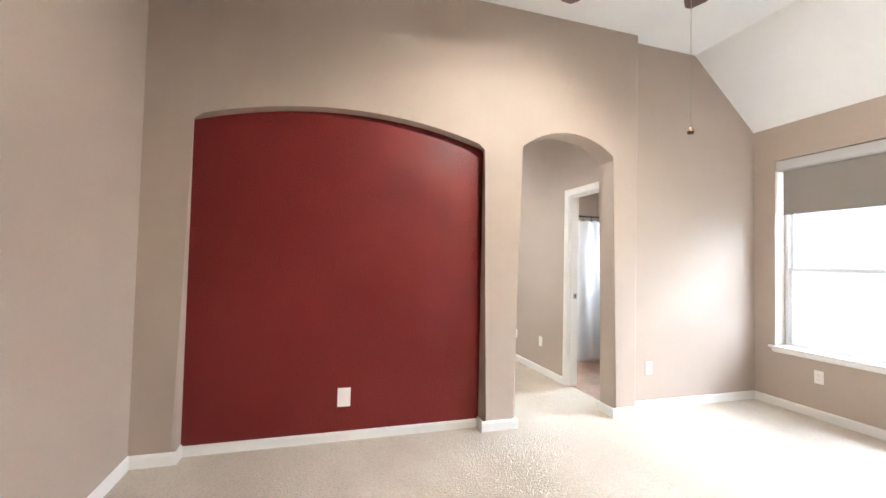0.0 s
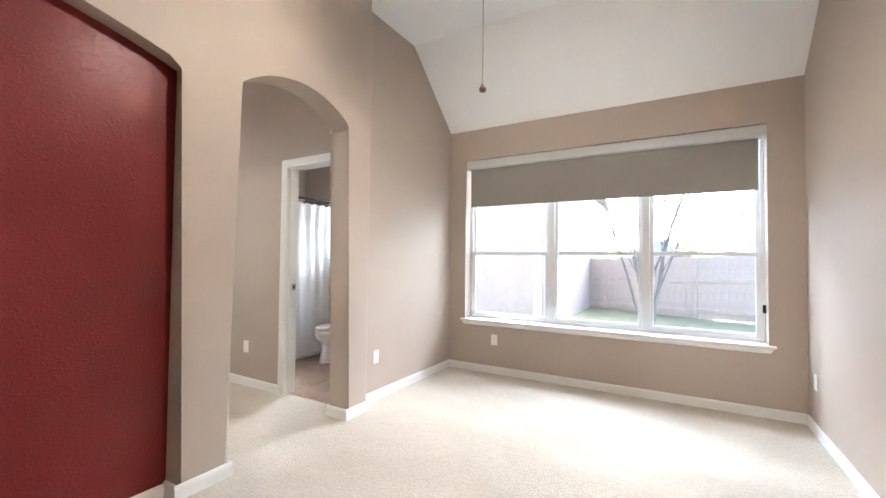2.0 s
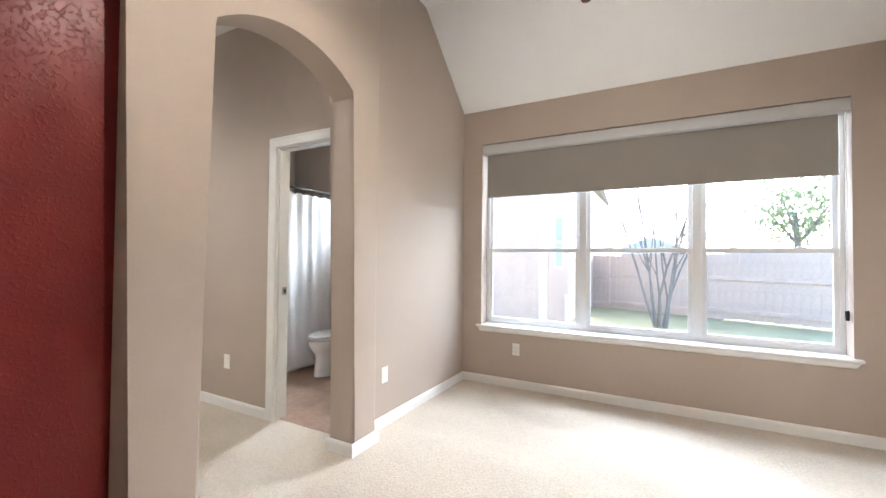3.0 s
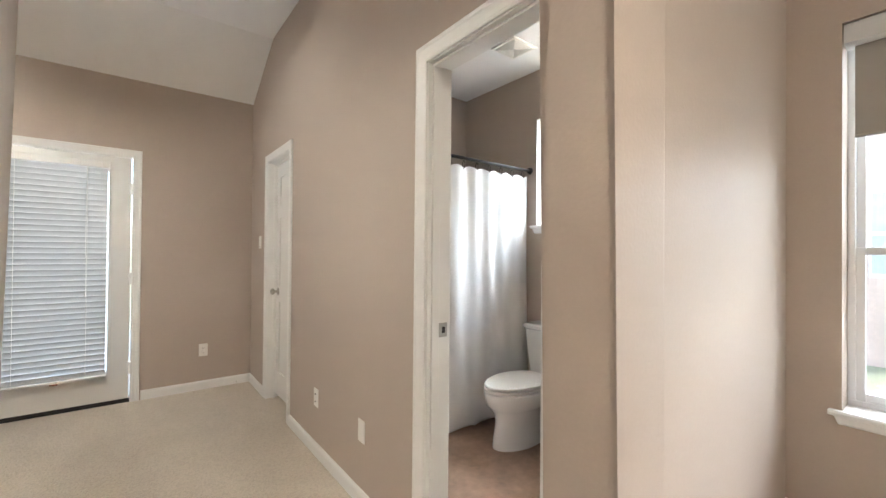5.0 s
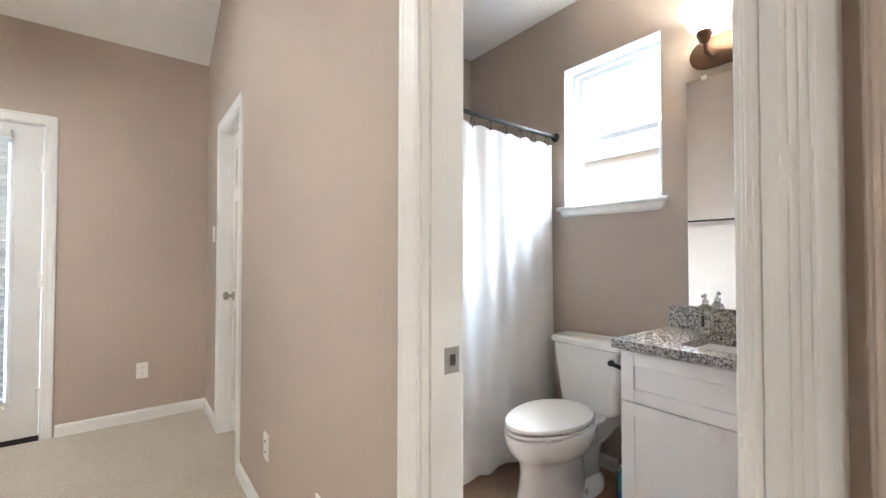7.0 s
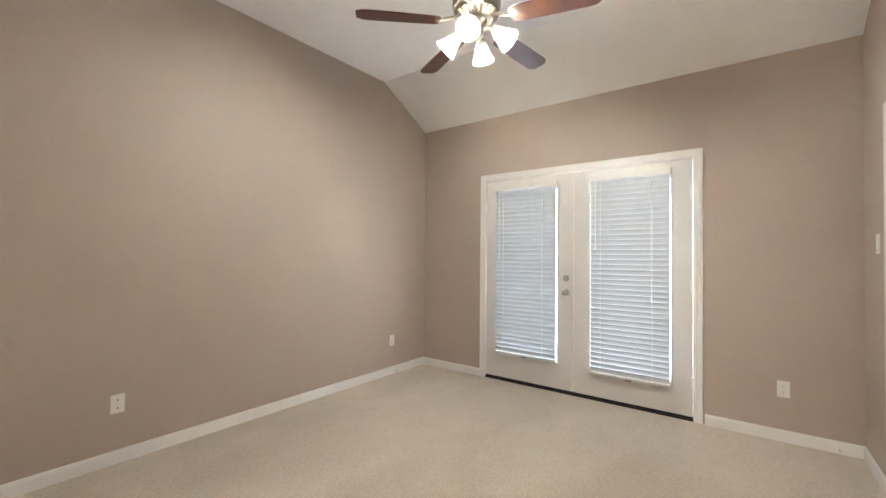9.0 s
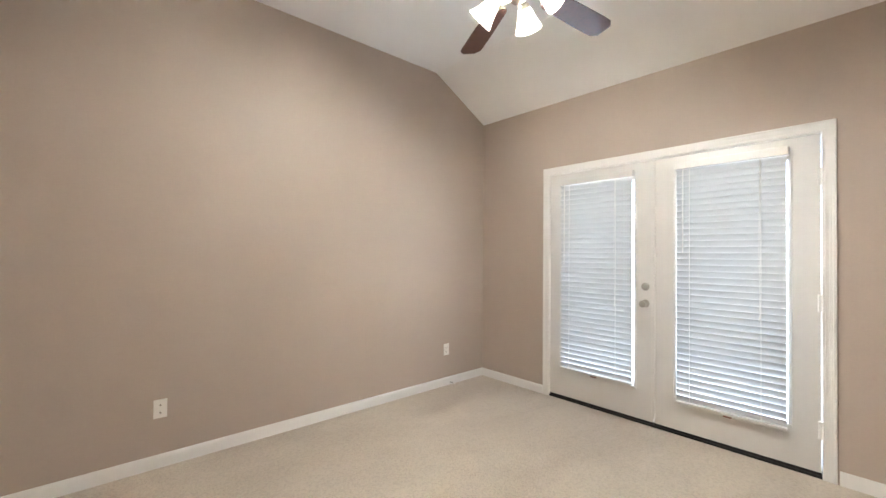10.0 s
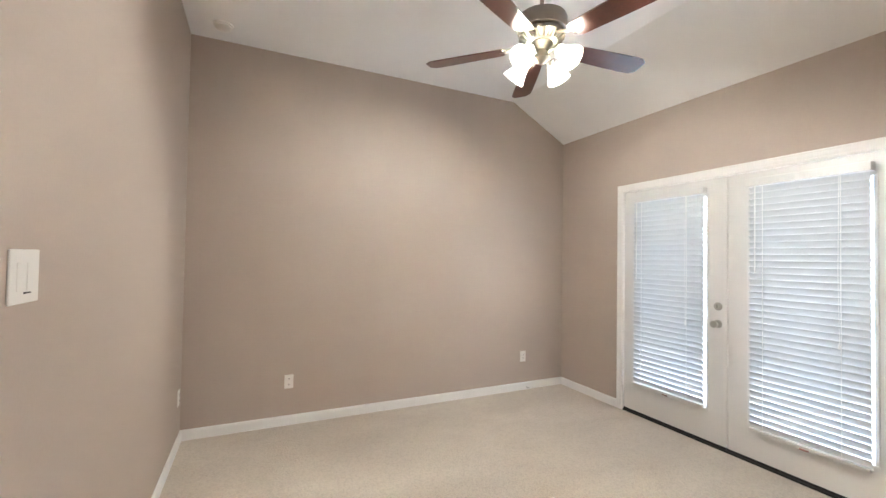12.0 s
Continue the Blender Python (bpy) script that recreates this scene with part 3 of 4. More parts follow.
part("hem_bar", bm, BLINDFAB, blind)
bm = bmesh.new()
for dy in (0.0, 0.018):
    tube(bm, [(-0.03, -1.362 - dy * 0.3, 0.0), (-0.028 - dy, -1.362, -0.7), (-0.02 - dy * 0.5, -1.362, -1.42)], 0.0022, 6)
part("bead_chain", bm, VINYL, blind, "white bead chain")
bm = boxed((-0.04, -1.376, -1.47), (-0.015, -1.352, -1.40), 0.006)
part("chain_tensioner", bm, BLACK, blind, "black chain tensioner")

# ---- bathroom window ----
bm = bmesh.new()
b0, b1, bz0, bz1 = BWIN
box(bm, (XE - 0.001, b0, bz0), (XE + 0.095, b0 + 0.004, bz1))
box(bm, (XE - 0.001, b1 - 0.004, bz0), (XE + 0.095, b1, bz1))
box(bm, (XE - 0.001, b0 + 0.004, bz1 - 0.004), (XE + 0.095, b1 - 0.004, bz1))
structure("window_lining", bm, TRIM, "white painted recess of the bathroom window", "window lining")
sash_window("window_2", XE + 0.095, BWIN[0], BWIN[1], BWIN[2], BWIN[3], 1.925, [BWIN[0], BWIN[1]], "white double-hung bathroom window", 0.06)


# ---- outlets and switches ----
def outlet(x, y, z, face, kind, label, w=0.072, h=0.116):
    """face: degrees about z of the way the plate looks, 0 for -y."""
    o = thing("wall_outlet" if kind != "switch" else "light_switch", x, y, z, label, "outlet" if kind != "switch" else "switch",
              "wall plates", face)
    part("cover_plate", boxed((-w / 2, -0.006, -h / 2), (w / 2, 0.0, h / 2), 0.003), PLATE, o)
    if kind == "duplex":
        for s in (-1, 1):
            bm = boxed((-0.016, -0.0085, s * 0.021 - 0.014), (0.016, -0.005, s * 0.021 + 0.014), 0.003)
            r = part("receptacle", bm, PLATE, o)
            bm = bmesh.new()
            box(bm, (-0.008, -0.0092, s * 0.021 - 0.002), (-0.006, -0.0084, s * 0.021 + 0.007))
            box(bm, (0.006, -0.0092, s * 0.021 - 0.002), (0.008, -0.0084, s * 0.021 + 0.007))
            rod(bm, (0, -0.0092, s * 0.021 - 0.007), (0, -0.0084, s * 0.021 - 0.007), 0.002, n=8)
            part("slot", bm, SLOT, r)
    if kind == "coax":
        for s in (-1, 1):
            bm = bmesh.new()
            rod(bm, (0, -0.012, s * 0.024), (0, -0.005, s * 0.024), 0.0055, n=10)
            part("jack", bm, GUNMETAL, o)
    if kind == "blank":
        for s in (-1, 1):
            bm = bmesh.new()
            rod(bm, (0, -0.0072, s * 0.042), (0, -0.0055, s * 0.042), 0.003, n=8)
            part("screw", bm, PLATE, o)
    if kind == "switch":
        n = 2 if w > 0.1 else 1
        for i in range(n):
            c = (i - (n - 1) / 2) * 0.046
            bm = bmesh.new()
            box(bm, (c - 0.0165, -0.0072, -0.033), (c + 0.0165, -0.005, 0.033), 0.001)
            part("rocker", bm, PLATE, o)
        part("indicator_slot", boxed((-0.008, -0.0095, -0.04), (0.02, -0.006, -0.037)), SLOT, o)
    return o


outlet(3.05, YM, 0.35, 0, "blank", "white blank plate on taupe wall beside the arch")
outlet(XE, 2.534, 0.34, 270, "duplex", "white duplex outlet under the window")
outlet(0.268, YM - 0.004, 0.285, 0, "blank", "large white blank plate on the red wall", 0.094, 0.138)
outlet(4.18, YS, 0.35, 180, "blank", "white plate on the plain wall beside the window corner")
outlet(XB, 4.457, 0.35, 270, "blank", "white blank plate beside the bathroom door")
outlet(XB, 5.108, 0.335, 270, "coax", "white plate with a small jack")
outlet(2.287, YN, 0.34, 0, "duplex", "white duplex outlet beside the french doors")
outlet(XW, 3.981, 0.335, 90, "coax", "white plate with two jacks")
outlet(XW, 6.402, 0.335, 90, "duplex", "white duplex outlet near the corner")
outlet(-0.915, YB, 0.335, 180, "duplex", "white duplex outlet on the end wall")
outlet(1.386, YB, 1.352, 180, "switch", "white double rocker switch plate", 0.134, 0.126)
outlet(XB, 6.60, 1.36, 270, "switch", "white single rocker switch beside closet door")


def door_stop(x, y, turn):
    o = thing("door_stop", x, y, -0.004, "small nickel spring door stop on baseboard", "door stop", "door stops", turn)
    bm = bmesh.new()
    tube(bm, [(0, -0.014, 0), (0, -0.06, 0)], [0.005, 0.005], 8)
    part("spring", bm, NICKEL, o)
    bm = bmesh.new()
    rod(bm, (0, -0.06, 0), (0, -0.078, 0), 0.007, n=10)
    part("rubber_tip", bm, PLATE, o)


door_stop(XW, 6.45, 90)
door_stop(2.571, YN, 0)


# ---- ceiling fans ----
def blade_mesh():
    pts = []
    r0, r1 = 0.215, 0.68
    for r, w in ((r0, 0.05), (r0 + 0.02, 0.058), (0.45, 0.066), (0.6, 0.069), (0.645, 0.068), (r1, 0.042)):
        pts.append((r, w))
    outline = [(r, w) for r, w in pts] + [(r, -w) for r, w in reversed(pts)]
    bm = prism(outline, -0.003, 0.003, "z", 0.0015, 2)
    bmesh.ops.transform(bm, matrix=Matrix.Rotation(radians(-11), 4, "X"), verts=bm.verts)
    return bm


def iron_mesh():
    bm = bmesh.new()
    tube(bm, [(0.09, 0, 0.03), (0.14, 0, 0.012), (0.19, 0, -0.004), (0.235, 0, -0.008)], [0.011, 0.01, 0.009, 0.008], 8)
    for cy, cx, ry in ((0.026, 0.235, 1), (-0.026, 0.235, -1), (0.0, 0.275, 0)):
        ring = [(cx + 0.034 * math.cos(a), cy + 0.022 * math.sin(a), -0.008 - 0.19 * (cy + 0.022 * math.sin(a))) for a in [2 * math.pi * k / 14 for k in range(15)]]
        tube(bm, ring, 0.005, 6)
    return bm


def bell():
    prof = [(0.022, 0.0), (0.028, -0.012), (0.034, -0.03), (0.042, -0.058), (0.053, -0.085), (0.062, -0.105), (0.064, -0.112),
            (0.060, -0.110), (0.050, -0.084), (0.039, -0.058), (0.031, -0.03), (0.018, -0.004)]
    return prof


def ceiling_fan(x, y, ceiling, first, shade_turn, bulb, warm, chain, label):
    f = thing("ceiling_fan", x, y, ceiling, label, "ceiling fan", "ceiling fans")
    part("canopy", lathe([(0.0, 0.0), (0.07, 0.0), (0.07, -0.02), (0.05, -0.055), (0.018, -0.07), (0.0, -0.07)]), GUNMETAL, f, "", True)
    bm = bmesh.new()
    rod(bm, (0, 0, -0.06), (0, 0, -0.35), 0.012)
    part("downrod", bm, GUNMETAL, f, "", True)
    part("motor_housing", lathe([(0.0, -0.345), (0.03, -0.345), (0.09, -0.352), (0.132, -0.368), (0.14, -0.385), (0.14, -0.437), (0.134, -0.451), (0.112, -0.459), (0.0, -0.459)], n=40), GUNMETAL, f, "brushed pewter motor housing", True)
    ring = part("vent_ring", lathe([(0.112, -0.458), (0.128, -0.465), (0.125, -0.482), (0.085, -0.512), (0.06, -0.516), (0.0, -0.516)], n=40), GUNMETAL, f, "", True)
    bm = bmesh.new()
    for k in range(28):
        a = 2 * math.pi * k / 28
        c, s = math.cos(a), math.sin(a)
        tube(bm, [(0.127 * c, 0.127 * s, -0.484), (0.09 * c, 0.09 * s, -0.512)], 0.0045, 5)
    part("vent_fins", bm, NICKEL, ring)
    part("switch_housing", lathe([(0.05, -0.46), (0.062, -0.47), (0.062, -0.52), (0.05, -0.535), (0.04, -0.56), (0.046, -0.575), (0.046, -0.60), (0.03, -0.615), (0.012, -0.63), (0.0, -0.634)]), GUNMETAL, f, "", True)
    for k in range(5):
        a = radians(first + 72 * k)
        iron = part("blade_iron", iron_mesh(), NICKEL, f, "scrolled nickel blade bracket", True)
        iron.matrix_local = Matrix.Translation((0, 0, -0.52)) @ Matrix.Rotation(a, 4, "Z")
        b = part("blade", blade_mesh(), CHERRY, f, "dark cherry wood blade")
        b.matrix_local = Matrix.Translation((0, 0, -0.525)) @ Matrix.Rotation(a, 4, "Z") @ Matrix.Rotation(radians(1.5), 4, "Y")
    for k in range(4):
        a = radians(shade_turn + 90 * k)
        c, s = math.cos(a), math.sin(a)
        m = Matrix.Translation((0.105 * c, 0.105 * s, -0.582)) @ Matrix.Rotation(a, 4, "Z") @ Matrix.Rotation(radians(-48), 4, "Y") @ Matrix.Diagonal((1.05, 1.05, 1.04, 1))
        bm = bmesh.new()
        tube(bm, [(0.03 * c, 0.03 * s, -0.585), (0.06 * c, 0.06 * s, -0.568), (0.085 * c, 0.085 * s, -0.575)], 0.008, 8)
        part("light_arm", bm, NICKEL, f, "", True)
        part("lamp_socket", lathe([(0.0, 0.014), (0.022, 0.012), (0.027, 0.0), (0.026, -0.016), (0.0, -0.016)], m, 18), NICKEL, f, "", True)
        part("shade", lathe(bell(), m, 26), FROST, f, "lit frosted glass bell shade", True)
        lamp("fan_bulb_light", "POINT", bulb, warm, f.matrix_world @ m.normalized() @ Matrix.Translation((0, 0, -0.062)), size=0.02)
    if chain:
        ch = bmesh.new()
        rod(ch, (0.05, 0.02, -0.5), (0.05, 0.02, -chain), 0.0016, n=6)
        c = part("pull_chain", ch, NICKEL, f, "long thin pull chain")
        part("chain_fob", lathe([(0.0, -chain + 0.012), (0.006, -chain + 0.008), (0.011, -chain - 0.004), (0.016, -chain - 0.012), (0.012, -chain - 0.022), (0.0, -chain - 0.024)], Matrix.Translation((0.05, 0.02, 0)), 16), BRONZE, c, "", True)
    return f


ceiling_fan(1.66, 1.44, HA, 37, 10, BULB_A, WARM_A, 1.478, "cherry-blade ceiling fan with four lit glass shades and long chain")
ceiling_fan(0.84, 5.125, HB, 154, 19, BULB_B, WARM_B, 0, "cherry-blade pewter ceiling fan with four lit glass shades")

smoke = thing("smoke_detector", -0.78, 3.44, HB, "round white smoke detector on the ceiling", "smoke detector")
part("base", lathe([(0.0, 0.0), (0.068, 0.0), (0.068, -0.012), (0.06, -0.014), (0.0, -0.014)]), PLATE, smoke, "", True)
part("cover", lathe([(0.058, -0.013), (0.058, -0.026), (0.045, -0.036), (0.02, -0.04), (0.0, -0.04)]), PLATE, smoke, "", True)


# ---- french doors with blinds ----
def french_leaf(name, x0, x1, hinge_right, blind_x, blind_z, label):
    d = thing(name, x0, YN + 0.012, 0.032, label, "door", "french doors", kind="structure")
    w, h, t = x1 - x0, 2.035, 0.044
    gx0, gx1, gz0, gz1 = blind_x[0] - x0 - 0.012, blind_x[1] - x0 + 0.003, 0.22, 1.90
    bm = pierced("y", 0.0, t, 0.0, w, -0.03, h, ((gx0, gx1, gz0, gz1),))
    leaf = part("leaf", bm, DOORWHITE, d)
    bm = bmesh.new()
    for a, b in (((gx0 - 0.02, -0.008, gz0 - 0.02), (gx1 + 0.02, 0.0, gz0)), ((gx0 - 0.02, -0.008, gz1), (gx1 + 0.02, 0.0, gz1 + 0.02)),
                 ((gx0 - 0.02, -0.008, gz0), (gx0, 0.0, gz1)), ((gx1, -0.008, gz0), (gx1 + 0.02, 0.0, gz1))):
        box(bm, a, b, 0.003)
    part("glazing_bead", bm, DOORWHITE, leaf)
    g = part("pane", boxed((gx0 - 0.004, 0.018, gz0 - 0.004), (gx1 + 0.004, 0.024, gz1 + 0.004)), GLASS, leaf)
    g.visible_shadow = False
    for z in (0.235, 1.0, 1.77):
        hx = w + 0.004 if hinge_right else -0.004
        bm = bmesh.new()
        rod(bm, (hx - 0.004, -0.024, z - 0.052), (hx - 0.004, -0.024, z + 0.052), 0.012, n=12)
        box(bm, (hx - 0.012, -0.02, z - 0.05), (hx + 0.004, 0.001, z + 0.05))
        part("hinge", bm, TRIM, leaf)
    part("door_sweep", boxed((0.0, -0.003, -0.062), (w, t - 0.004, -0.03)), SLOT, leaf, "black bottom sweep")
    # the blind hangs on the leaf and moves with it
    bl = thing("door_blind", 0, 0, 0, "white faux-wood venetian blind, slats half closed", "blind", "door blinds")
    bx0, bx1 = blind_x
    bz0, bz1 = blind_z
    bl.matrix_world = pose((bx0 + bx1) / 2, YN - 0.022, bz1)
    bw = bx1 - bx0
    part("head_rail", boxed((-bw / 2 - 0.012, -0.03, 0.0), (bw / 2 + 0.014, 0.022, 0.055), 0.004), DOORWHITE, bl)
    part("bottom_rail", boxed((-bw / 2, -0.02, bz0 - bz1), (bw / 2, 0.02, bz0 - bz1 + 0.02), 0.004), DOORWHITE, bl)
    n = int((bz1 - bz0 - 0.03) / 0.0432)
    pitch = (bz1 - bz0 - 0.03) / n
    slat_me = None
    for i in range(n):
        if slat_me is None:
            prof = [(-0.0255, -0.0042), (-0.014, 0.0006), (0.0, 0.0022), (0.014, 0.0006), (0.0255, -0.0042)]
            bm = bmesh.new()
            up = [[bm.verts.new((sx * bw / 2, u, v)) for u, v in prof] for sx in (-1, 1)]
            dn = [[bm.verts.new((sx * bw / 2, u, v - 0.0032)) for u, v in prof] for sx in (-1, 1)]
            for a, b in zip(range(4), range(1, 5)):
                bm.faces.new((up[0][a], up[1][a], up[1][b], up[0][b]))
                bm.faces.new((dn[0][a], dn[0][b], dn[1][b], dn[1][a]))
                for e in (0, 1):
                    bm.faces.new((up[e][a], up[e][b], dn[e][b], dn[e][a]))
            for a in (0, 4):
                bm.faces.new((up[0][a], up[1][a], dn[1][a], dn[0][a]))
            ob = part("slat", bm, SLAT, bl)
            slat_me = ob.data
        else:
            ob = new("slat", slat_me)
            ob.parent = bl
        tilt = -65 + 1.2 * math.sin(i * 2.1)
        ob.matrix_local = pose(0, 0, bz0 - bz1 + 0.035 + pitch * (i + 0.3), tilt, 0, 0.05 * math.sin(i * 1.7))
    for u in (-bw * 0.36, bw * 0.30):
        bm = bmesh.new()
        for dy in (-0.019, 0.019):
            tube(bm, [(u, dy, 0.0), (u, dy, bz0 - bz1 + 0.01)], 0.0022, 5)
        part("ladder_cord", bm, PLATE, bl)
    bm = bmesh.new()
    rod(bm, (-bw / 2 + 0.05, -0.034, 0.0), (-bw / 2 + 0.05, -0.036, -0.62 if hinge_right else -0.72), 0.004, n=6)
    part("tilt_wand", bm, PLATE, bl)
    bm = bmesh.new()
    tube(bm, [(bw / 2 - 0.13, -0.03, 0.0), (bw / 2 - 0.135, -0.033, -0.6), (bw / 2 - 0.13, -0.032, -1.02)], 0.0018, 5)
    cord = part("lift_cord", bm, PLATE, bl)
    bm = bmesh.new()
    rod(bm, (bw / 2 - 0.13, -0.032, -1.02), (bw / 2 - 0.13, -0.032, -1.06), 0.003, 0.007, 8)
    part("tassel", bm, PLATE, cord)
    part("cord_tag", boxed((-0.02, -0.024, bz0 - bz1 - 0.008), (0.03, -0.012, bz0 - bz1 + 0.002), 0.003), WOODTAG, bl, "small brown tag")
    return d


left = french_leaf("door_1", -0.171, 0.762, False, (-0.035, 0.613), (0.262, 1.95), "closed white french door leaf with glass lite")
right = french_leaf("door_2", 0.774, 1.733, True, (0.944, 1.577), (0.215, 1.955), "closed white french door leaf with glass lite")
part("astragal", boxed((0.927, -0.014, 0.0), (0.951, 0.0, 2.03), 0.003), DOORWHITE, left)
for z, r in ((0.898, 0.026), (1.033, 0.024)):
    m = Matrix.Translation((0.875, 0.0, z)) @ Matrix.Rotation(radians(90), 4, "X")
    rose = part("rosette", lathe([(0.0, 0.01), (0.02, 0.01), (0.03, 0.006), (0.032, 0.0)], m, 22), NICKEL, left, "", True)
    if z < 1:
        part("door_knob", lathe([(0.011, 0.008), (0.011, 0.03), (0.022, 0.038), (0.028, 0.05), (0.026, 0.062), (0.014, 0.069), (0.0, 0.07)], m, 22), NICKEL, left, "satin nickel knob", True)
    else:
        part("deadbolt_turn", boxed((0.871, -0.028, z - 0.016), (0.879, -0.008, z + 0.016), 0.003), NICKEL, left)
structure("threshold", boxed((FDOOR[0] + 0.018, YN - 0.002, -0.05), (FDOOR[1] - 0.018, YN + 0.14, -0.014)), SLOT, "black door threshold", "threshold")


# ---- closet door ----
cd = thing("door_3", XB + 0.075, CDOOR[0] + 0.02, 0.012, "closed white six-panel closet door", "door", kind="structure")
w, h = CDOOR[1] - CDOOR[0] - 0.04, 2.04
holes = []
for a, b in ((0.09, w / 2 - 0.04), (w / 2 + 0.04, w - 0.09)):
    for z0, z1 in ((0.2, 0.82), (0.96, 1.56), (1.66, 1.92)):
        holes.append((a, b, z0, z1))
leaf = part("leaf", pierced("x", 0.0, 0.035, 0.0, w, 0.0, h, holes), DOORWHITE, cd)
for a, b, z0, z1 in holes:
    part("panel", boxed((0.008, a, z0), (0.027, b, z1), 0.006), DOORWHITE, leaf)
m = Matrix.Translation((0.0, w - 0.065, 0.91)) @ Matrix.Rotation(radians(-90), 4, "Y")
part("rosette", lathe([(0.0, 0.01), (0.02, 0.01), (0.03, 0.006), (0.032, 0.0)], m, 22), NICKEL, cd, "", True)
part("door_knob", lathe([(0.011, 0.008), (0.011, 0.03), (0.022, 0.036), (0.028, 0.048), (0.026, 0.06), (0.014, 0.066), (0.0, 0.067)], m, 22), NICKEL, cd, "satin nickel knob", True)

# bathroom door, swung a quarter turn into the bathroom
bd = thing("door_4", XB + 0.122, BDOOR[0] + 0.018, FZ + 0.02, "open white panelled bathroom door", "door", kind="structure")
bw, bh = 0.565, 2.05
holes = []
for a, b in ((0.09, bw / 2 - 0.04), (bw / 2 + 0.04, bw - 0.09)):
    for z0, z1 in ((0.2, 0.82), (0.96, 1.56), (1.66, 1.92)):
        holes.append((a, b, z0, z1))
leaf = part("leaf", pierced("y", 0.0, 0.035, 0.0, bw, 0.0, bh, holes), DOORWHITE, bd)
for a, b, z0, z1 in holes:
    part("panel", boxed((a, 0.008, z0), (b, 0.027, z1), 0.006), DOORWHITE, leaf)
for side in (-1, 1):
    m = Matrix.Translation((bw - 0.065, 0.0 if side < 0 else 0.035, 0.93)) @ Matrix.Rotation(radians(-90 * side), 4, "X")
    part("rosette", lathe([(0.0, 0.01), (0.02, 0.01), (0.03, 0.006), (0.032, 0.0)], m, 22), NICKEL, bd, "", True)
    part("door_knob", lathe([(0.011, 0.008), (0.011, 0.03), (0.022, 0.036), (0.028, 0.048), (0.026, 0.06), (0.014, 0.066), (0.0, 0.067)], m, 22), NICKEL, bd, "satin nickel knob", True)

# strike plate and painted hinge leaf on the bathroom lining
sp = thing("strike_plate", XB + 0.085, BDOOR[1] - 0.018, 0.955, "satin nickel strike plate on the bathroom door lining", "strike plate")
part("plate", boxed((-0.024, -0.002, -0.03), (0.020, 0.0, 0.03), 0.0008, 1), NICKEL, sp)
part("latch_hole", boxed((-0.008, -0.0028, -0.013), (0.008, -0.0018, 0.013)), SLOT, sp)
hm = thing("hinge_leaf", XB + 0.085, BDOOR[0] + 0.018, 1.11, "painted-over white hinge leaf on the door lining", "hinge")
part("plate", prism([(-0.03, -0.045), (0.018, -0.045), (0.024, -0.036), (0.024, 0.036), (0.018, 0.045), (-0.03, 0.045)], 0.0, 0.002, "y", 0.0006, 1), TRIM, hm)
bm = bmesh.new()
rod(bm, (-0.002, 0.0, 0.0), (-0.002, 0.0035, 0.0), 0.004, n=10)
part("screw", bm, NICKEL, hm)


# ---- bathroom ----
tub = thing("bathtub", (XB + 0.115 + XE) / 2, 4.87, 0.0, "white enamel bathtub behind the shower curtain", "bathtub")
tw = (XE - XB - 0.115) / 2 - 0.003
bm = bmesh.new()
box(bm, (-tw, 0.0, FZ), (tw, 0.045, 0.43), 0.012)
box(bm, (-tw, 0.70, FZ), (tw, 0.745, 0.43), 0.012)
box(bm, (-tw, 0.045, FZ), (-tw + 0.05, 0.70, 0.43), 0.01)
box(bm, (tw - 0.05, 0.045, FZ), (tw, 0.70, 0.43), 0.01)
box(bm, (-tw + 0.05, 0.045, FZ), (tw - 0.05, 0.70, 0.06))
part("basin", bm, TUB, tub)
part("rim", boxed((-tw, -0.012, 0.41), (tw, 0.05, 0.44), 0.01), TUB, tub)
part("apron_foot", boxed((-tw, -0.03, FZ), (tw, 0.0, 0.03), 0.006), TUB, tub)

ROD_Y, ROD_Z = 4.79, 1.973
sc = thing("curtain_rod", XB + 0.115, ROD_Y, ROD_Z, "black metal shower curtain rod", "curtain rod")
L = XE - XB - 0.115
bm = bmesh.new()
rod(bm, (0.0, 0, 0), (L, 0, 0), 0.0125)
part("pole", bm, BLACK, sc, "", True)
for u in (0.0, L):
    s = 1 if u == 0 else -1
    bm = bmesh.new()
    rod(bm, (u, 0, 0), (u + s * 0.02, 0, 0), 0.03, 0.022, 18)
    part("flange", bm, BLACK, sc, "", True)

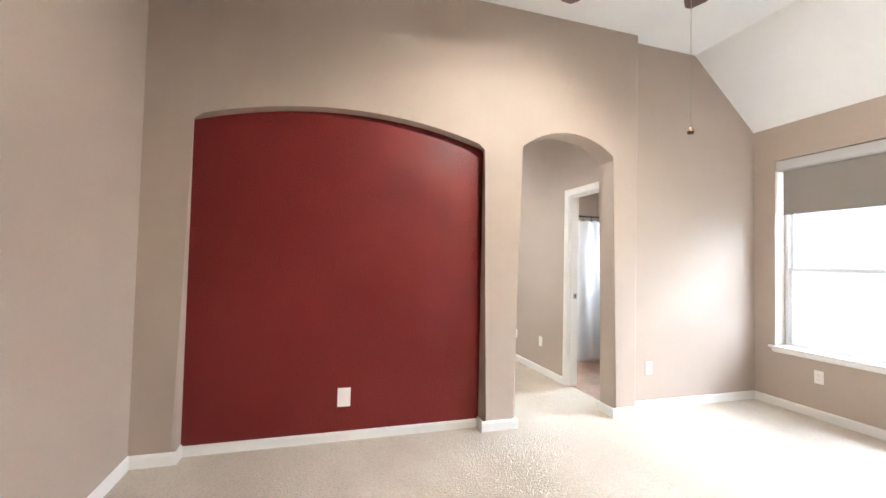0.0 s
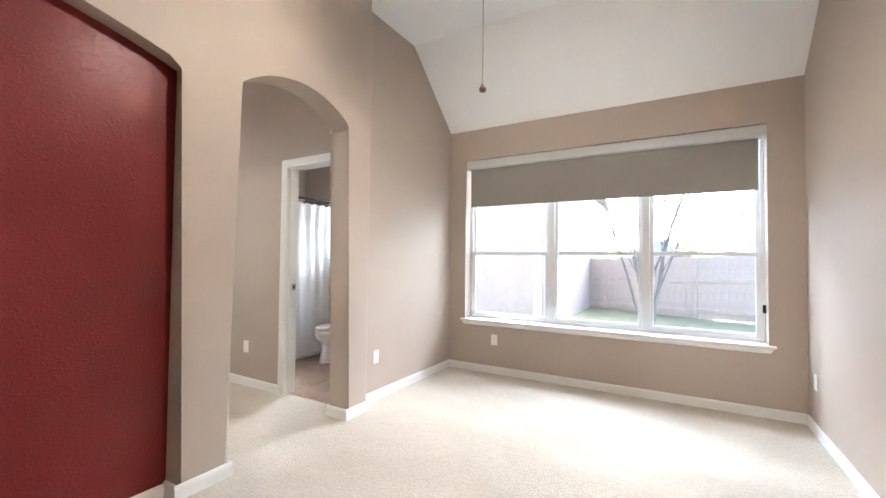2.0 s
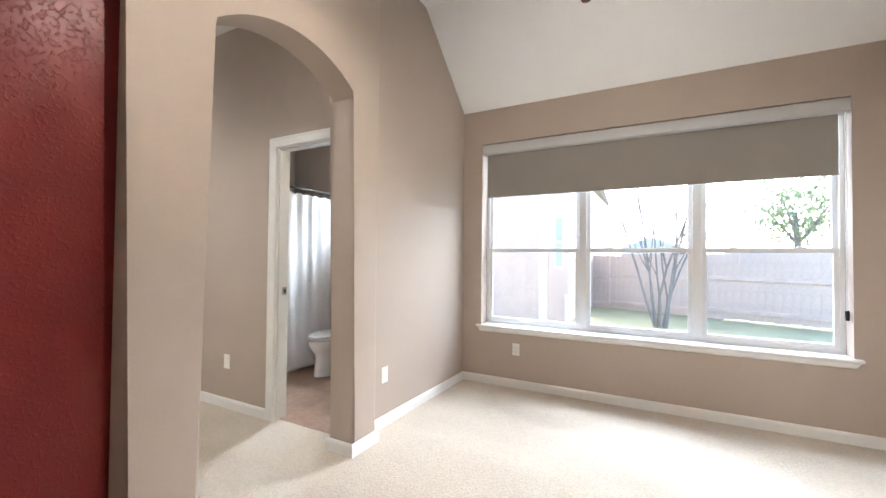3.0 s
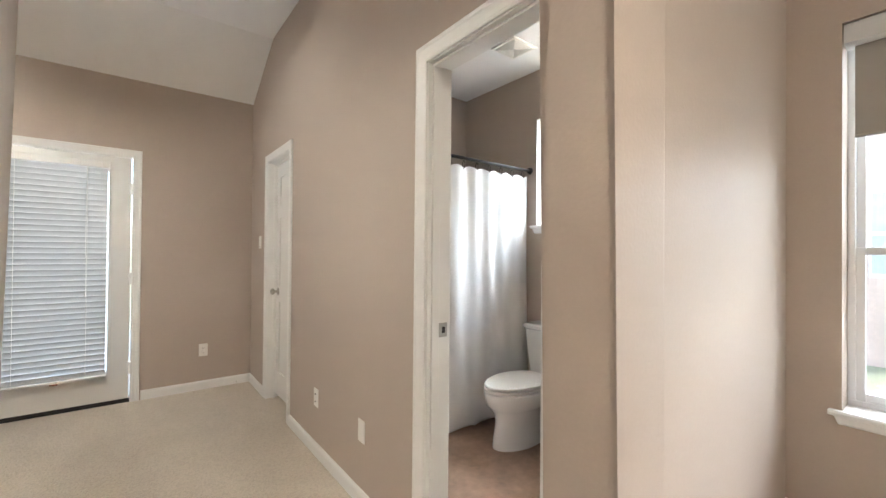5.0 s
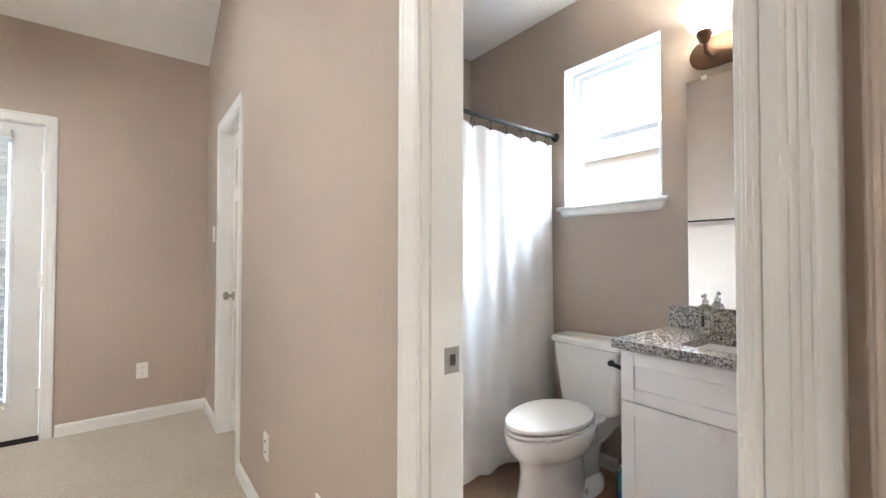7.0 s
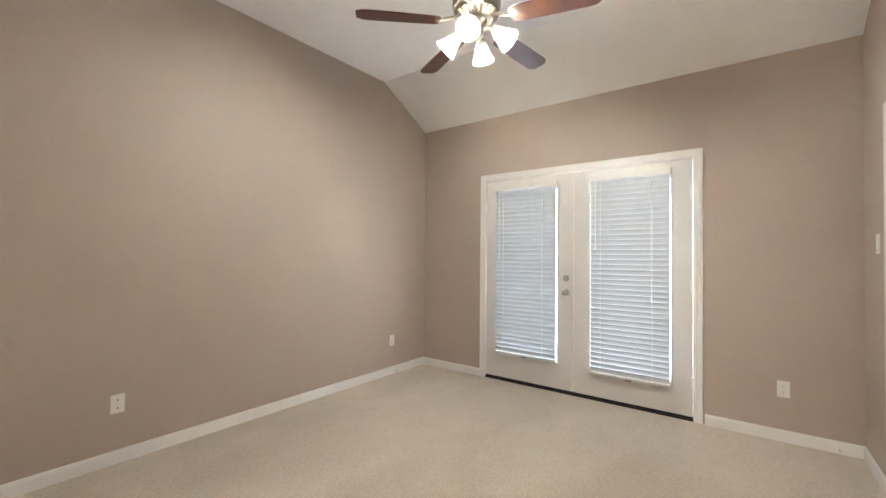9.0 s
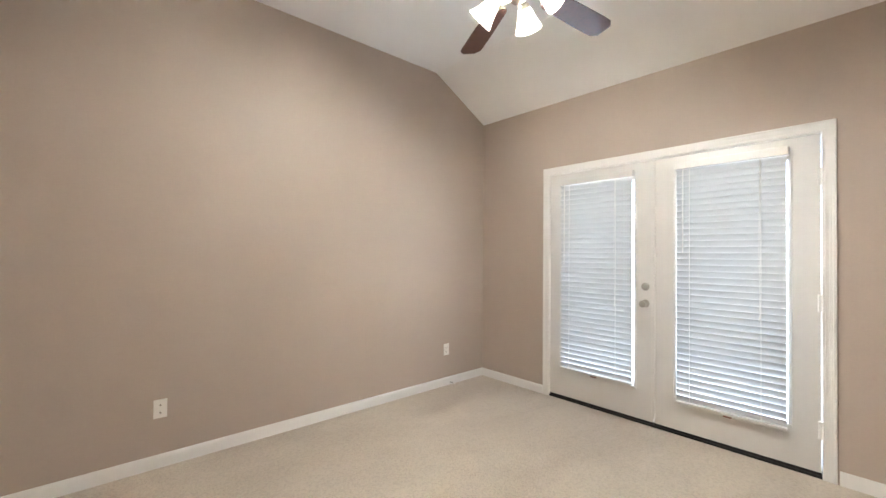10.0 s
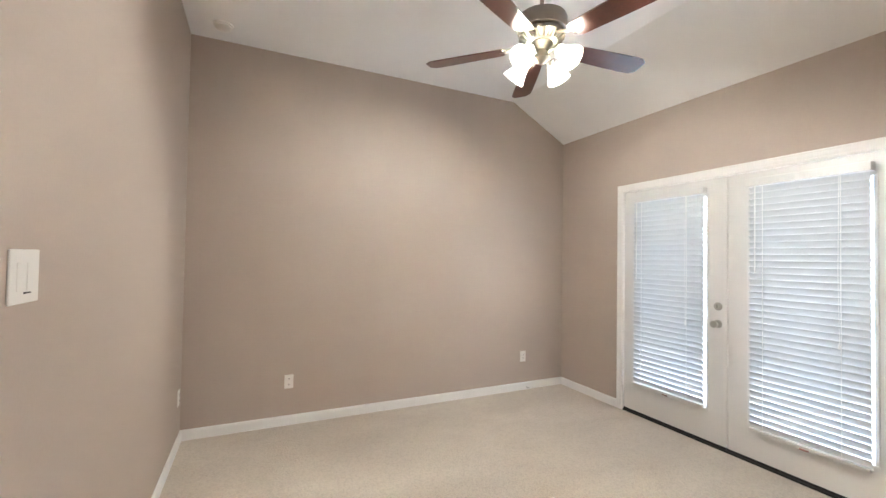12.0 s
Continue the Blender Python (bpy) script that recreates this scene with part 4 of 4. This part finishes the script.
cur = thing("shower_curtain", XB + 0.13, ROD_Y, 0.02, "white cloth shower curtain drawn across the tub", "curtain")
bm = bmesh.new()
nu, nv = 240, 22
CL = L - 0.045
rows = []
for k in range(nv + 1):
    v = k / nv
    row = []
    for i in range(nu + 1):
        u = i / nu
        gather = 0.9 + 0.35 * math.sin(u * 5.0 + 1.0)
        wave = math.sin(u * 2 * math.pi * 8 + 1.6 * math.sin(u * 9)) * 0.011 * (0.65 + 0.35 * v) * gather
        wave += 0.010 * (1 - v) * math.sin(u * 2 * math.pi * 5 + 0.6 + 1.2 * v) + 0.002 * math.sin(u * 71 + v * 5)
        z = 1.90 * v + (1 - v) * 0.014 * math.sin(u * 2 * math.pi * 6 + 0.5) - (0.014 * (0.5 - 0.5 * math.cos(u * 2 * math.pi * 12)) if k == nv else 0.0)
        x = CL * u + 0.012 * (1 - v) * math.sin(u * 14) - 0.02 * u * math.sin(v * 3.0)
        row.append(bm.verts.new((x, wave - 0.03 * (1 - v), z)))
    rows.append(row)
for k in range(nv):
    for i in range(nu):
        bm.faces.new((rows[k][i], rows[k][i + 1], rows[k + 1][i + 1], rows[k + 1][i]))
part("cloth", bm, CURTAIN, cur, "", True)
for i in range(12):
    x = CL * (i + 0.5) / 12
    ring = [(x + 0.004 * math.sin(a), 0.018 * math.sin(a), 1.918 + 0.030 * math.cos(a) - 0.012) for a in [2 * math.pi * k / 14 for k in range(15)]]
    bm = bmesh.new()
    tube(bm, ring, 0.0022, 5)
    part("curtain_ring", bm, BLACK, cur)


def ellipse(cx, cy, rx, ry, z, n=36, egg=0.0):
    pts = []
    for k in range(n):
        a = 2 * math.pi * k / n
        pts.append(Vector((cx + rx * math.cos(a), cy + ry * math.sin(a) * (1 - egg * math.cos(a)), z)))
    return pts


def loft(rings, cap_lo=True, cap_hi=True):
    bm = bmesh.new()
    vs = [[bm.verts.new(p) for p in r] for r in rings]
    n = len(vs[0])
    for a, b in zip(vs, vs[1:]):
        for k in range(n):
            bm.faces.new((a[k], a[(k + 1) % n], b[(k + 1) % n], b[k]))
    if cap_lo:
        bm.faces.new(vs[0][::-1])
    if cap_hi:
        bm.faces.new(vs[-1])
    return bm


# toilet: local +x points away from the wall, origin on the floor at the wall
toilet = thing("toilet", XE, 4.455, -0.004, "white two-piece toilet with closed lid", "toilet", turn=180)
rings = [ellipse(0.49, 0, 0.235, 0.12, -0.024), ellipse(0.489, 0, 0.23, 0.119, 0.03), ellipse(0.487, 0, 0.218, 0.114, 0.09), ellipse(0.488, 0, 0.21, 0.112, 0.15),
         ellipse(0.494, 0, 0.215, 0.122, 0.205, egg=0.05), ellipse(0.506, 0, 0.232, 0.148, 0.236, egg=0.09), ellipse(0.514, 0, 0.252, 0.172, 0.266, egg=0.12),
         ellipse(0.518, 0, 0.266, 0.187, 0.312, egg=0.13), ellipse(0.518, 0, 0.27, 0.19, 0.34, egg=0.13), ellipse(0.518, 0, 0.268, 0.188, 0.352, egg=0.13), ellipse(0.518, 0, 0.255, 0.178, 0.358, egg=0.13)]
part("bowl", loft(rings), PORCELAIN, toilet, "", True)
part("deck", prism([(0.03, -0.11), (0.27, -0.13), (0.36, -0.165), (0.36, 0.165), (0.27, 0.13), (0.03, 0.11)], 0.25, 0.352, "z", 0.02, 3), PORCELAIN, toilet, "", True)
part("trapway", loft([ellipse(0.25, 0, 0.15, 0.085, -0.024), ellipse(0.25, 0, 0.14, 0.08, 0.1), ellipse(0.22, 0, 0.12, 0.085, 0.18), ellipse(0.2, 0, 0.13, 0.1, 0.26)]), PORCELAIN, toilet, "", True)
part("foot_flange", loft([ellipse(0.30, 0, 0.20, 0.128, -0.024), ellipse(0.30, 0, 0.195, 0.124, 0.012), ellipse(0.30, 0, 0.15, 0.09, 0.05)]), PORCELAIN, toilet, "", True)
part("seat", loft([ellipse(0.52, 0, 0.225, 0.15, 0.352, egg=0.12), ellipse(0.52, 0, 0.225, 0.15, 0.363, egg=0.12), ellipse(0.52, 0, 0.266, 0.179, 0.363, egg=0.12), ellipse(0.52, 0, 0.268, 0.18, 0.364, egg=0.12), ellipse(0.52, 0, 0.268, 0.18, 0.374, egg=0.12), ellipse(0.52, 0, 0.264, 0.177, 0.377, egg=0.12), ellipse(0.52, 0, 0.24, 0.165, 0.378, egg=0.12)]), SEAT, toilet, "", True)
part("lid", loft([ellipse(0.518, 0, 0.225, 0.15, 0.377, egg=0.12), ellipse(0.518, 0, 0.225, 0.15, 0.386, egg=0.12), ellipse(0.518, 0, 0.266, 0.179, 0.386, egg=0.12), ellipse(0.518, 0, 0.268, 0.18, 0.388, egg=0.12), ellipse(0.518, 0, 0.268, 0.18, 0.398, egg=0.12), ellipse(0.518, 0, 0.262, 0.176, 0.404, egg=0.12), ellipse(0.518, 0, 0.2, 0.14, 0.408, egg=0.12), ellipse(0.518, 0, 0.1, 0.07, 0.41, egg=0.12)]), SEAT, toilet, "closed white lid", True)


def tank_ring(x0, x1, hw, z, r=0.03, n=6):
    pts = []
    for cx, cy, a0 in ((x1 - r, hw - r, 0), (x0 + r, hw - r, 90), (x0 + r, -hw + r, 180), (x1 - r, -hw + r, 270)):
        for k in range(n + 1):
            a = radians(a0 + 90 * k / n)
            pts.append(Vector((cx + r * math.cos(a), cy + r * math.sin(a), z)))
    return pts


part("tank", loft([tank_ring(0.05, 0.18, 0.15, 0.345), tank_ring(0.035, 0.195, 0.172, 0.375), tank_ring(0.02, 0.205, 0.198, 0.58), tank_ring(0.018, 0.21, 0.208, 0.70)]), PORCELAIN, toilet, "", True)
part("tank_lid", loft([tank_ring(0.012, 0.216, 0.214, 0.70), tank_ring(0.006, 0.224, 0.222, 0.707), tank_ring(0.006, 0.224, 0.222, 0.73), tank_ring(0.014, 0.214, 0.212, 0.74)]), PORCELAIN, toilet, "", True)
lev = bmesh.new()
rod(lev, (0.205, 0.165, 0.645), (0.228, 0.165, 0.645), 0.015, n=12)
tube(lev, [(0.225, 0.165, 0.645), (0.235, 0.19, 0.643), (0.235, 0.235, 0.638)], [0.011, 0.010, 0.013], 8)
part("flush_lever", lev, BLACK, toilet, "dark bronze flush lever", True)
for s in (-1, 1):
    part("bolt_cap", lathe([(0.014, 0.0), (0.013, 0.012), (0.007, 0.02), (0.0, 0.022)], Matrix.Translation((0.36, s * 0.116, 0.008)), 12), PORCELAIN, toilet, "", True)

# vanity with worktop, sink and mirror
VX, VY0, VY1 = 3.862, YB + 0.005, 4.068
van = thing("vanity_cabinet", VX, VY0, 0.0, "white shaker bathroom vanity cabinet", "cabinet")
vw = VY1 - VY0
part("body", boxed((0.02, 0.0, 0.09), (XE - VX - 0.002, vw, 0.806)), CABINET, van)
part("toe_kick", boxed((0.075, 0.005, FZ), (0.10, vw - 0.005, 0.09)), CABINET, van)
part("side_foot", boxed((0.02, vw - 0.018, FZ), (XE - VX - 0.002, vw, 0.09)), CABINET, van)


def shaker(name, y0, y1, z0, z1, parent):
    rail = 0.056
    bm = bmesh.new()
    box(bm, (0.0, y0, z0), (0.019, y0 + rail, z1), 0.0015, 1)
    box(bm, (0.0, y1 - rail, z0), (0.019, y1, z1), 0.0015, 1)
    box(bm, (0.0, y0 + rail, z0), (0.019, y1 - rail, z0 + rail), 0.0015, 1)
    box(bm, (0.0, y0 + rail, z1 - rail), (0.019, y1 - rail, z1), 0.0015, 1)
    p = part(name, bm, CABINET, parent)
    part("panel", boxed((0.008, y0 + rail, z0 + rail), (0.018, y1 - rail, z1 - rail)), CABINET, p)


shaker("drawer_front", 0.003, vw - 0.002, 0.588, 0.795, van)
shaker("cabinet_door", vw / 2 + 0.0015, vw - 0.002, 0.095, 0.583, van)
shaker("cabinet_door", 0.003, vw / 2 - 0.0015, 0.095, 0.583, van)

top = thing("bathroom_countertop", 3.835, VY0, 0.806, "grey speckled granite vanity top with backsplash", "countertop")
tl, td = 4.092 - VY0, XE - 3.835
bm = bmesh.new()
sx0, sx1, sy0, sy1 = 0.10, 0.42, 0.20, 0.66
for lo, hi in (((0, 0, 0), (sx0, tl, 0.036)), ((sx1, 0, 0), (td, tl, 0.036)), ((sx0, 0, 0), (sx1, sy0, 0.036)), ((sx0, sy1, 0), (sx1, tl, 0.036))):
    box(bm, lo, hi)
part("slab", bm, GRANITE, top)
part("front_edge", boxed((-0.002, 0.0, 0.001), (0.006, tl + 0.002, 0.037), 0.002), GRANITE, top)
part("backsplash", boxed((td - 0.02, 0.0, 0.036), (td - 0.001, tl - 0.004, 0.142), 0.002), GRANITE, top)
bm = loft([tank_ring(sx0 - 0.01, sx1 + 0.01, (sy1 - sy0) / 2 + 0.01, -0.002, 0.05), tank_ring(sx0 + 0.03, sx1 - 0.03, (sy1 - sy0) / 2 - 0.03, -0.12, 0.05)], cap_lo=False)
bmesh.ops.translate(bm, vec=(0, (sy0 + sy1) / 2, 0), verts=bm.verts)
part("sink_basin", bm, PORCELAIN, top, "white undermount sink", True)
fa = thing("faucet", 4.30, 3.63, 0.842, "brushed nickel single-hole faucet", "faucet")
part("base", lathe([(0.026, 0.0), (0.026, 0.012), (0.018, 0.02), (0.017, 0.10), (0.0, 0.11)]), NICKEL, fa, "", True)
bm = bmesh.new()
tube(bm, [(0, 0, 0.09), (-0.05, 0, 0.13), (-0.10, 0, 0.125), (-0.13, 0, 0.10)], 0.011, 10)
part("spout", bm, NICKEL, fa, "", True)

mir = thing("wall_mirror", XE - 0.004, 3.65, 0.951, "tall frameless wall mirror above the vanity", "mirror")
part("glass_sheet", boxed((-0.003, -0.35, 0.0), (0.003, 0.35, 1.112), 0.001, 1), MIRROR, mir)
for y in (0.27, -0.27):
    part("mirror_clip", boxed((-0.008, y - 0.012, 1.10), (0.003, y + 0.012, 1.122), 0.002, 1), PLATE, mir)

# wall light over the mirror
sconce = thing("wall_light", XE, 3.66, 2.17, "bronze vanity light with lit glass bell shades, two of them added", "wall light")
bm = prism([(-0.35 + 0.07 * math.cos(radians(a)), 0.07 * math.sin(radians(a))) for a in range(90, 271, 15)] + [(0.25 + 0.07 * math.cos(radians(a)), 0.07 * math.sin(radians(a))) for a in range(-90, 91, 15)], -0.022, 0.0, "x", 0.006, 3)
part("back_plate", bm, BRONZE, sconce, "", True)
# only the shade at 0.21 is visible; the other two are added for light
for y in (0.21, -0.05, -0.31):
    bm = bmesh.new()
    tube(bm, [(-0.01, y, -0.02), (-0.07, y, -0.045), (-0.135, y, -0.035), (-0.145, y, 0.0)], [0.012, 0.008, 0.008, 0.009], 8)
    part("arm", bm, BRONZE, sconce, "", True)
    m = Matrix.Translation((-0.145, y, 0.0))
    part("lamp_socket", lathe([(0.012, -0.01), (0.02, 0.0), (0.03, 0.03), (0.032, 0.05), (0.0, 0.05)], m, 20), BRONZE, sconce, "", True)
    part("shade", lathe([(0.03, 0.046), (0.05, 0.058), (0.068, 0.085), (0.08, 0.115), (0.098, 0.145), (0.108, 0.158), (0.104, 0.158), (0.076, 0.116), (0.064, 0.086), (0.046, 0.062), (0.0, 0.05)], m, 28), FROST_BATH, sconce, "lit frosted bell shade", True)
    lamp("sconce_light", "POINT", BULB_BATH, WARM_BATH, sconce.matrix_world @ Matrix.Translation((-0.145, y, 0.105)), size=0.03)

tbar = thing("towel_bar", XB + 0.115, 4.36, 1.49, "black towel bar on the bathroom wall", "towel bar")
bm = bmesh.new()
rod(bm, (0.06, -0.28, 0), (0.06, 0.28, 0), 0.008)
part("bar", bm, BLACK, tbar, "", True)
for y in (-0.28, 0.28):
    bm = bmesh.new()
    rod(bm, (0.0, y, 0), (0.012, y, 0), 0.028, n=16)
    rod(bm, (0.012, y, 0), (0.07, y, 0), 0.011, n=12)
    part("bracket", bm, BLACK, tbar, "", True)

vent = thing("ceiling_vent", 3.965, 4.585, HBATH, "white square bathroom exhaust grille", "vent")
part("frame", boxed((-0.125, -0.115, -0.012), (0.125, 0.115, 0.0), 0.004), PLATE, vent)
for k in range(6):
    r = 0.098 - 0.016 * k
    bm = bmesh.new()
    for lo, hi in (((-r, -r, -0.018), (r, -r + 0.007, -0.012)), ((-r, r - 0.007, -0.018), (r, r, -0.012)), ((-r, -r + 0.007, -0.018), (-r + 0.007, r - 0.007, -0.012)), ((r - 0.007, -r + 0.007, -0.018), (r, r - 0.007, -0.012))):
        box(bm, lo, hi)
    part("louvre", bm, PLATE, vent)
# thin darker sheet, shade between the louvres put in as colour
part("grille_shadow", boxed((-0.1, -0.1, -0.0135), (0.1, 0.1, -0.0121)), material("grille_shade_colour", (0.42, 0.38, 0.33, 1), 0.8), vent)

soap = thing("soap_bottle", 4.315, 3.90, 0.842, "clear pump soap bottle with dark label", "soap bottle")
part("bottle", lathe([(0.0, 0.0), (0.028, 0.0), (0.032, 0.006), (0.032, 0.10), (0.026, 0.122), (0.013, 0.13), (0.013, 0.138), (0.0, 0.138)]), SOAP, soap, "", True)
part("label", boxed((-0.034, -0.006, 0.03), (-0.0315, 0.006, 0.08), 0.001, 1), SLOT, soap, "small dark label")
bm = bmesh.new()
rod(bm, (0, 0, 0.138), (0, 0, 0.15), 0.014)
rod(bm, (0, 0, 0.15), (0, 0, 0.172), 0.005)
tube(bm, [(0, 0, 0.172), (-0.015, 0, 0.176), (-0.036, 0, 0.168)], 0.006, 8)
part("pump", bm, PLATE, soap, "white pump", True)

clean = thing("cleaner_bottle", 4.17, 4.215, FZ + 0.002, "plastic cleaner bottle with blue label on the floor", "bottle")
part("bottle", lathe([(0.0, 0.0), (0.034, 0.0), (0.038, 0.008), (0.038, 0.16), (0.03, 0.20), (0.015, 0.225), (0.015, 0.24), (0.0, 0.24)]), SOAP, clean, "", True)
part("label", lathe([(0.0388, 0.03), (0.0388, 0.15)]), TEAL, clean, "teal and blue label", True)
part("label_band", lathe([(0.0394, 0.02), (0.0394, 0.06)]), LABELBLUE, clean, "", True)
part("cap", lathe([(0.018, 0.235), (0.018, 0.275), (0.0, 0.28)]), PLATE, clean, "", True)

# ---- outdoors ----
structure("ground", boxed((-150, -150, -0.4), (400, 250, -0.15)), LAWN, "pale green lawn reaching into the distance", "ground")

# unseen slab, added so the door glass glows paler than over lawn
structure("patio", boxed((-3.0, YN + 0.16, -0.2), (4.6, 11.5, -0.12)), material("pale_concrete", (0.4, 0.39, 0.37, 1), 0.9, spread=0.1), "pale concrete slab added outside the french doors", "patio")

fence = thing("fence", 12.35, 1.5, -0.15, "weathered board privacy fence behind the lawn", "fence", turn=math.degrees(math.atan2(3.7, 1.4)) - 90)
board_me = None
for i in range(-26, 34):
    y = i * 0.148
    if board_me is None:
        ob = part("fence_board", boxed((-0.008, -0.0735, 0.04), (0.01, 0.0735, 1.55), 0.004, 1), FENCE, fence)
        board_me = ob.data
    else:
        ob = new("fence_board", board_me)
        ob.parent = fence
    ob.matrix_local = pose(0.004 * math.sin(i * 2.3), y, 0.012 * math.sin(i * 1.9) - 0.05 * math.floor((i + 26) / 16))
for i in range(-2, 3):
    for z in (0.22, 0.95):
        part("rail", boxed((-0.05, i * 2.37 - 1.18, z - 0.05 * (i + 2)), (-0.008, i * 2.37 + 1.18, z + 0.09 - 0.05 * (i + 2)), 0.004, 1), FENCE, fence)
    part("post", boxed((-0.05, i * 2.37 - 1.23, 0.0), (0.04, i * 2.37 - 1.14, 1.55 - 0.05 * (i + 2)), 0.004, 1), FENCE, fence)

house = thing("house_wing", 9.4, 3.04, -0.15, "pink-beige house wing with white trim and grey roof", "house")
part("wall", pierced("x", 0.0, 0.2, 0.0, 9.0, 0.0, 3.3, ((0.10, 0.30, 1.15, 2.3),)), STUCCO, house)
part("side_wall", boxed((0.2, 0.0, 0.0), (7.0, 0.2, 3.3)), STUCCO, house)
part("corner_board", boxed((-0.03, 0.44, 0.0), (0.0, 0.62, 3.3), 0.004), WHITEPAINT, house, "white vertical trim board")
part("base_trim", boxed((-0.05, -0.04, 0.0), (0.0, 0.06, 0.6), 0.004), WHITEPAINT, house)
part("fascia", boxed((-0.24, 0.0, 3.18), (-0.2, 9.2, 3.36)), WHITEPAINT, house)
part("soffit", boxed((-0.2, 0.0, 3.3), (0.0, 9.2, 3.33)), WHITEPAINT, house)
part("roof", prism([(-0.26, 3.37), (3.5, 4.2), (7.5, 3.36), (7.5, 3.31), (3.5, 4.12), (-0.26, 3.32)], -0.02, 9.2, "y"), ROOF, house)
hw = part("window", boxed((0.02, 0.10, 1.15), (0.06, 0.30, 2.3)), VINYL, house)
for z in (1.2, 1.75):
    part("pane", boxed((0.012, 0.13, z), (0.019, 0.27, z + 0.5)), PALEPANE, hw)

far = thing("neighbour_house", 60.0, 17.0, -0.15, "far house with grey gable roof behind the fence", "house")
part("wall", boxed((0, -5, 0), (8, 5, 2.7)), SIDING, far)
part("roof", prism([(-6.0, 2.6), (0, 5.2), (6.0, 2.6)], -0.6, 8.6, "x"), ROOF, far)
far2 = thing("neighbour_house", 60.0, 2.6, -0.15, "far house with low hipped grey roof behind the fence", "house")
part("wall", boxed((0, -3.6, 0), (8, 3.6, 2.7)), SIDING, far2)
part("roof", prism([(-4.2, 2.6), (-0.3, 4.1), (0.3, 4.1), (4.2, 2.6)], -0.6, 8.6, "x"), ROOF, far2)


def crown_mesh(rng, centre, radii, count, size):
    bm = bmesh.new()
    for _ in range(count):
        d = Vector((rng.gauss(0, 1), rng.gauss(0, 1), rng.gauss(0, 1))).normalized() * (0.35 + 0.65 * rng.random() ** 0.5)
        p = Vector(centre) + Vector((d.x * radii[0], d.y * radii[1], d.z * radii[2])) * (0.8 + 0.3 * math.sin(d.x * 5 + d.z * 4))
        q = Euler((rng.random() * 6, rng.random() * 6, rng.random() * 6)).to_matrix()
        s = size * (0.6 + 0.8 * rng.random())
        vs = [bm.verts.new(p + q @ Vector(v)) for v in ((-s, 0, 0), (0, -s * 0.45, 0.1 * s), (s, 0, 0), (0, s * 0.45, 0.1 * s))]
        bm.faces.new(vs)
    return bm


# bare many-stemmed tree on the lawn
rng = random.Random(5)
tree = thing("bare_tree", 9.85, 1.32, -0.15, "bare many-stemmed tree with a few yellow leaves", "tree")
twig_ends = []


def grow(bm, p, d, length, r, level):
    pts, radii = [p], [r]
    n = 5
    for k in range(n):
        d = (d + Vector((rng.gauss(0, 0.09), rng.gauss(0, 0.09), rng.gauss(0.02, 0.05)))).normalized()
        p = p + d * (length / n)
        pts.append(p)
        radii.append(r * (1 - 0.6 * (k + 1) / n))
    tube(bm, pts, radii, 5 if level < 2 else 4)
    if level >= 3:
        twig_ends.append(p)
        return
    for _ in range(4):
        k = rng.randint(2, n)
        side = Vector((rng.gauss(0, 1), rng.gauss(0, 1), 0.5 * rng.random())).normalized()
        grow(bm, pts[k], (d * 0.8 + side * 0.45).normalized(), length * (0.42 + 0.2 * rng.random()), max(0.003, radii[k] * 0.65), level + 1)


for k in range(9):
    a = 2 * math.pi * k / 9 + 0.3
    bm = bmesh.new()
    lean = 0.03 + 0.15 * rng.random()
    grow(bm, Vector((0.10 * math.cos(a), 0.10 * math.sin(a), 0.0)), Vector((math.cos(a) * lean, math.sin(a) * lean, 1)).normalized(), 2.7 + 0.5 * rng.random(), 0.022 + 0.014 * rng.random(), 0)
    part("stem", bm, BARK, tree)
bm = bmesh.new()
for p in rng.sample(twig_ends, 60):
    for _ in range(2):
        q = Euler((rng.random() * 6, rng.random() * 6, rng.random() * 6)).to_matrix()
        c = p + Vector((rng.gauss(0, 0.03), rng.gauss(0, 0.03), rng.gauss(0, 0.03)))
        bm.faces.new([bm.verts.new(c + q @ Vector(v)) for v in ((-0.03, 0, 0), (0, -0.014, 0), (0.03, 0, 0), (0, 0.014, 0))])
tagged(part("leaves", bm, AUTUMN, tree), kind="stuff")

for x, y, h, r, mat, label in ((17.5, -2.6, 4.2, 1.6, LEAF, "leafy green tree beyond the fence"), (40.0, 10.5, 6.0, 2.4, LEAF, "leafy green tree beyond the fence"),
                              (16.5, 0.6, 2.5, 0.7, AUTUMN, "small tree with yellow leaves beyond the fence")):
    t = thing("tree", x, y, -0.15, label, "tree", "trees beyond the fence")
    bm = bmesh.new()
    tube(bm, [(0, 0, 0), (0.05, 0.03, h * 0.35), (0.0, 0.1, h * 0.7)], [0.16, 0.12, 0.05], 8)
    for a in range(5):
        c, s = math.cos(a * 1.26), math.sin(a * 1.26)
        tube(bm, [(0.04, 0.05, h * 0.45), (0.3 * r * c, 0.3 * r * s, h * 0.6), (0.6 * r * c, 0.6 * r * s, h * 0.75)], [0.06, 0.04, 0.015], 6)
    part("trunk", bm, BARK, t)
    tagged(part("crown", crown_mesh(random.Random(int(x * 10)), (0, 0, h * 0.72), (r, r, h * 0.33), 1400 if mat is LEAF else 150, 0.005 * x), mat, t), kind="stuff")
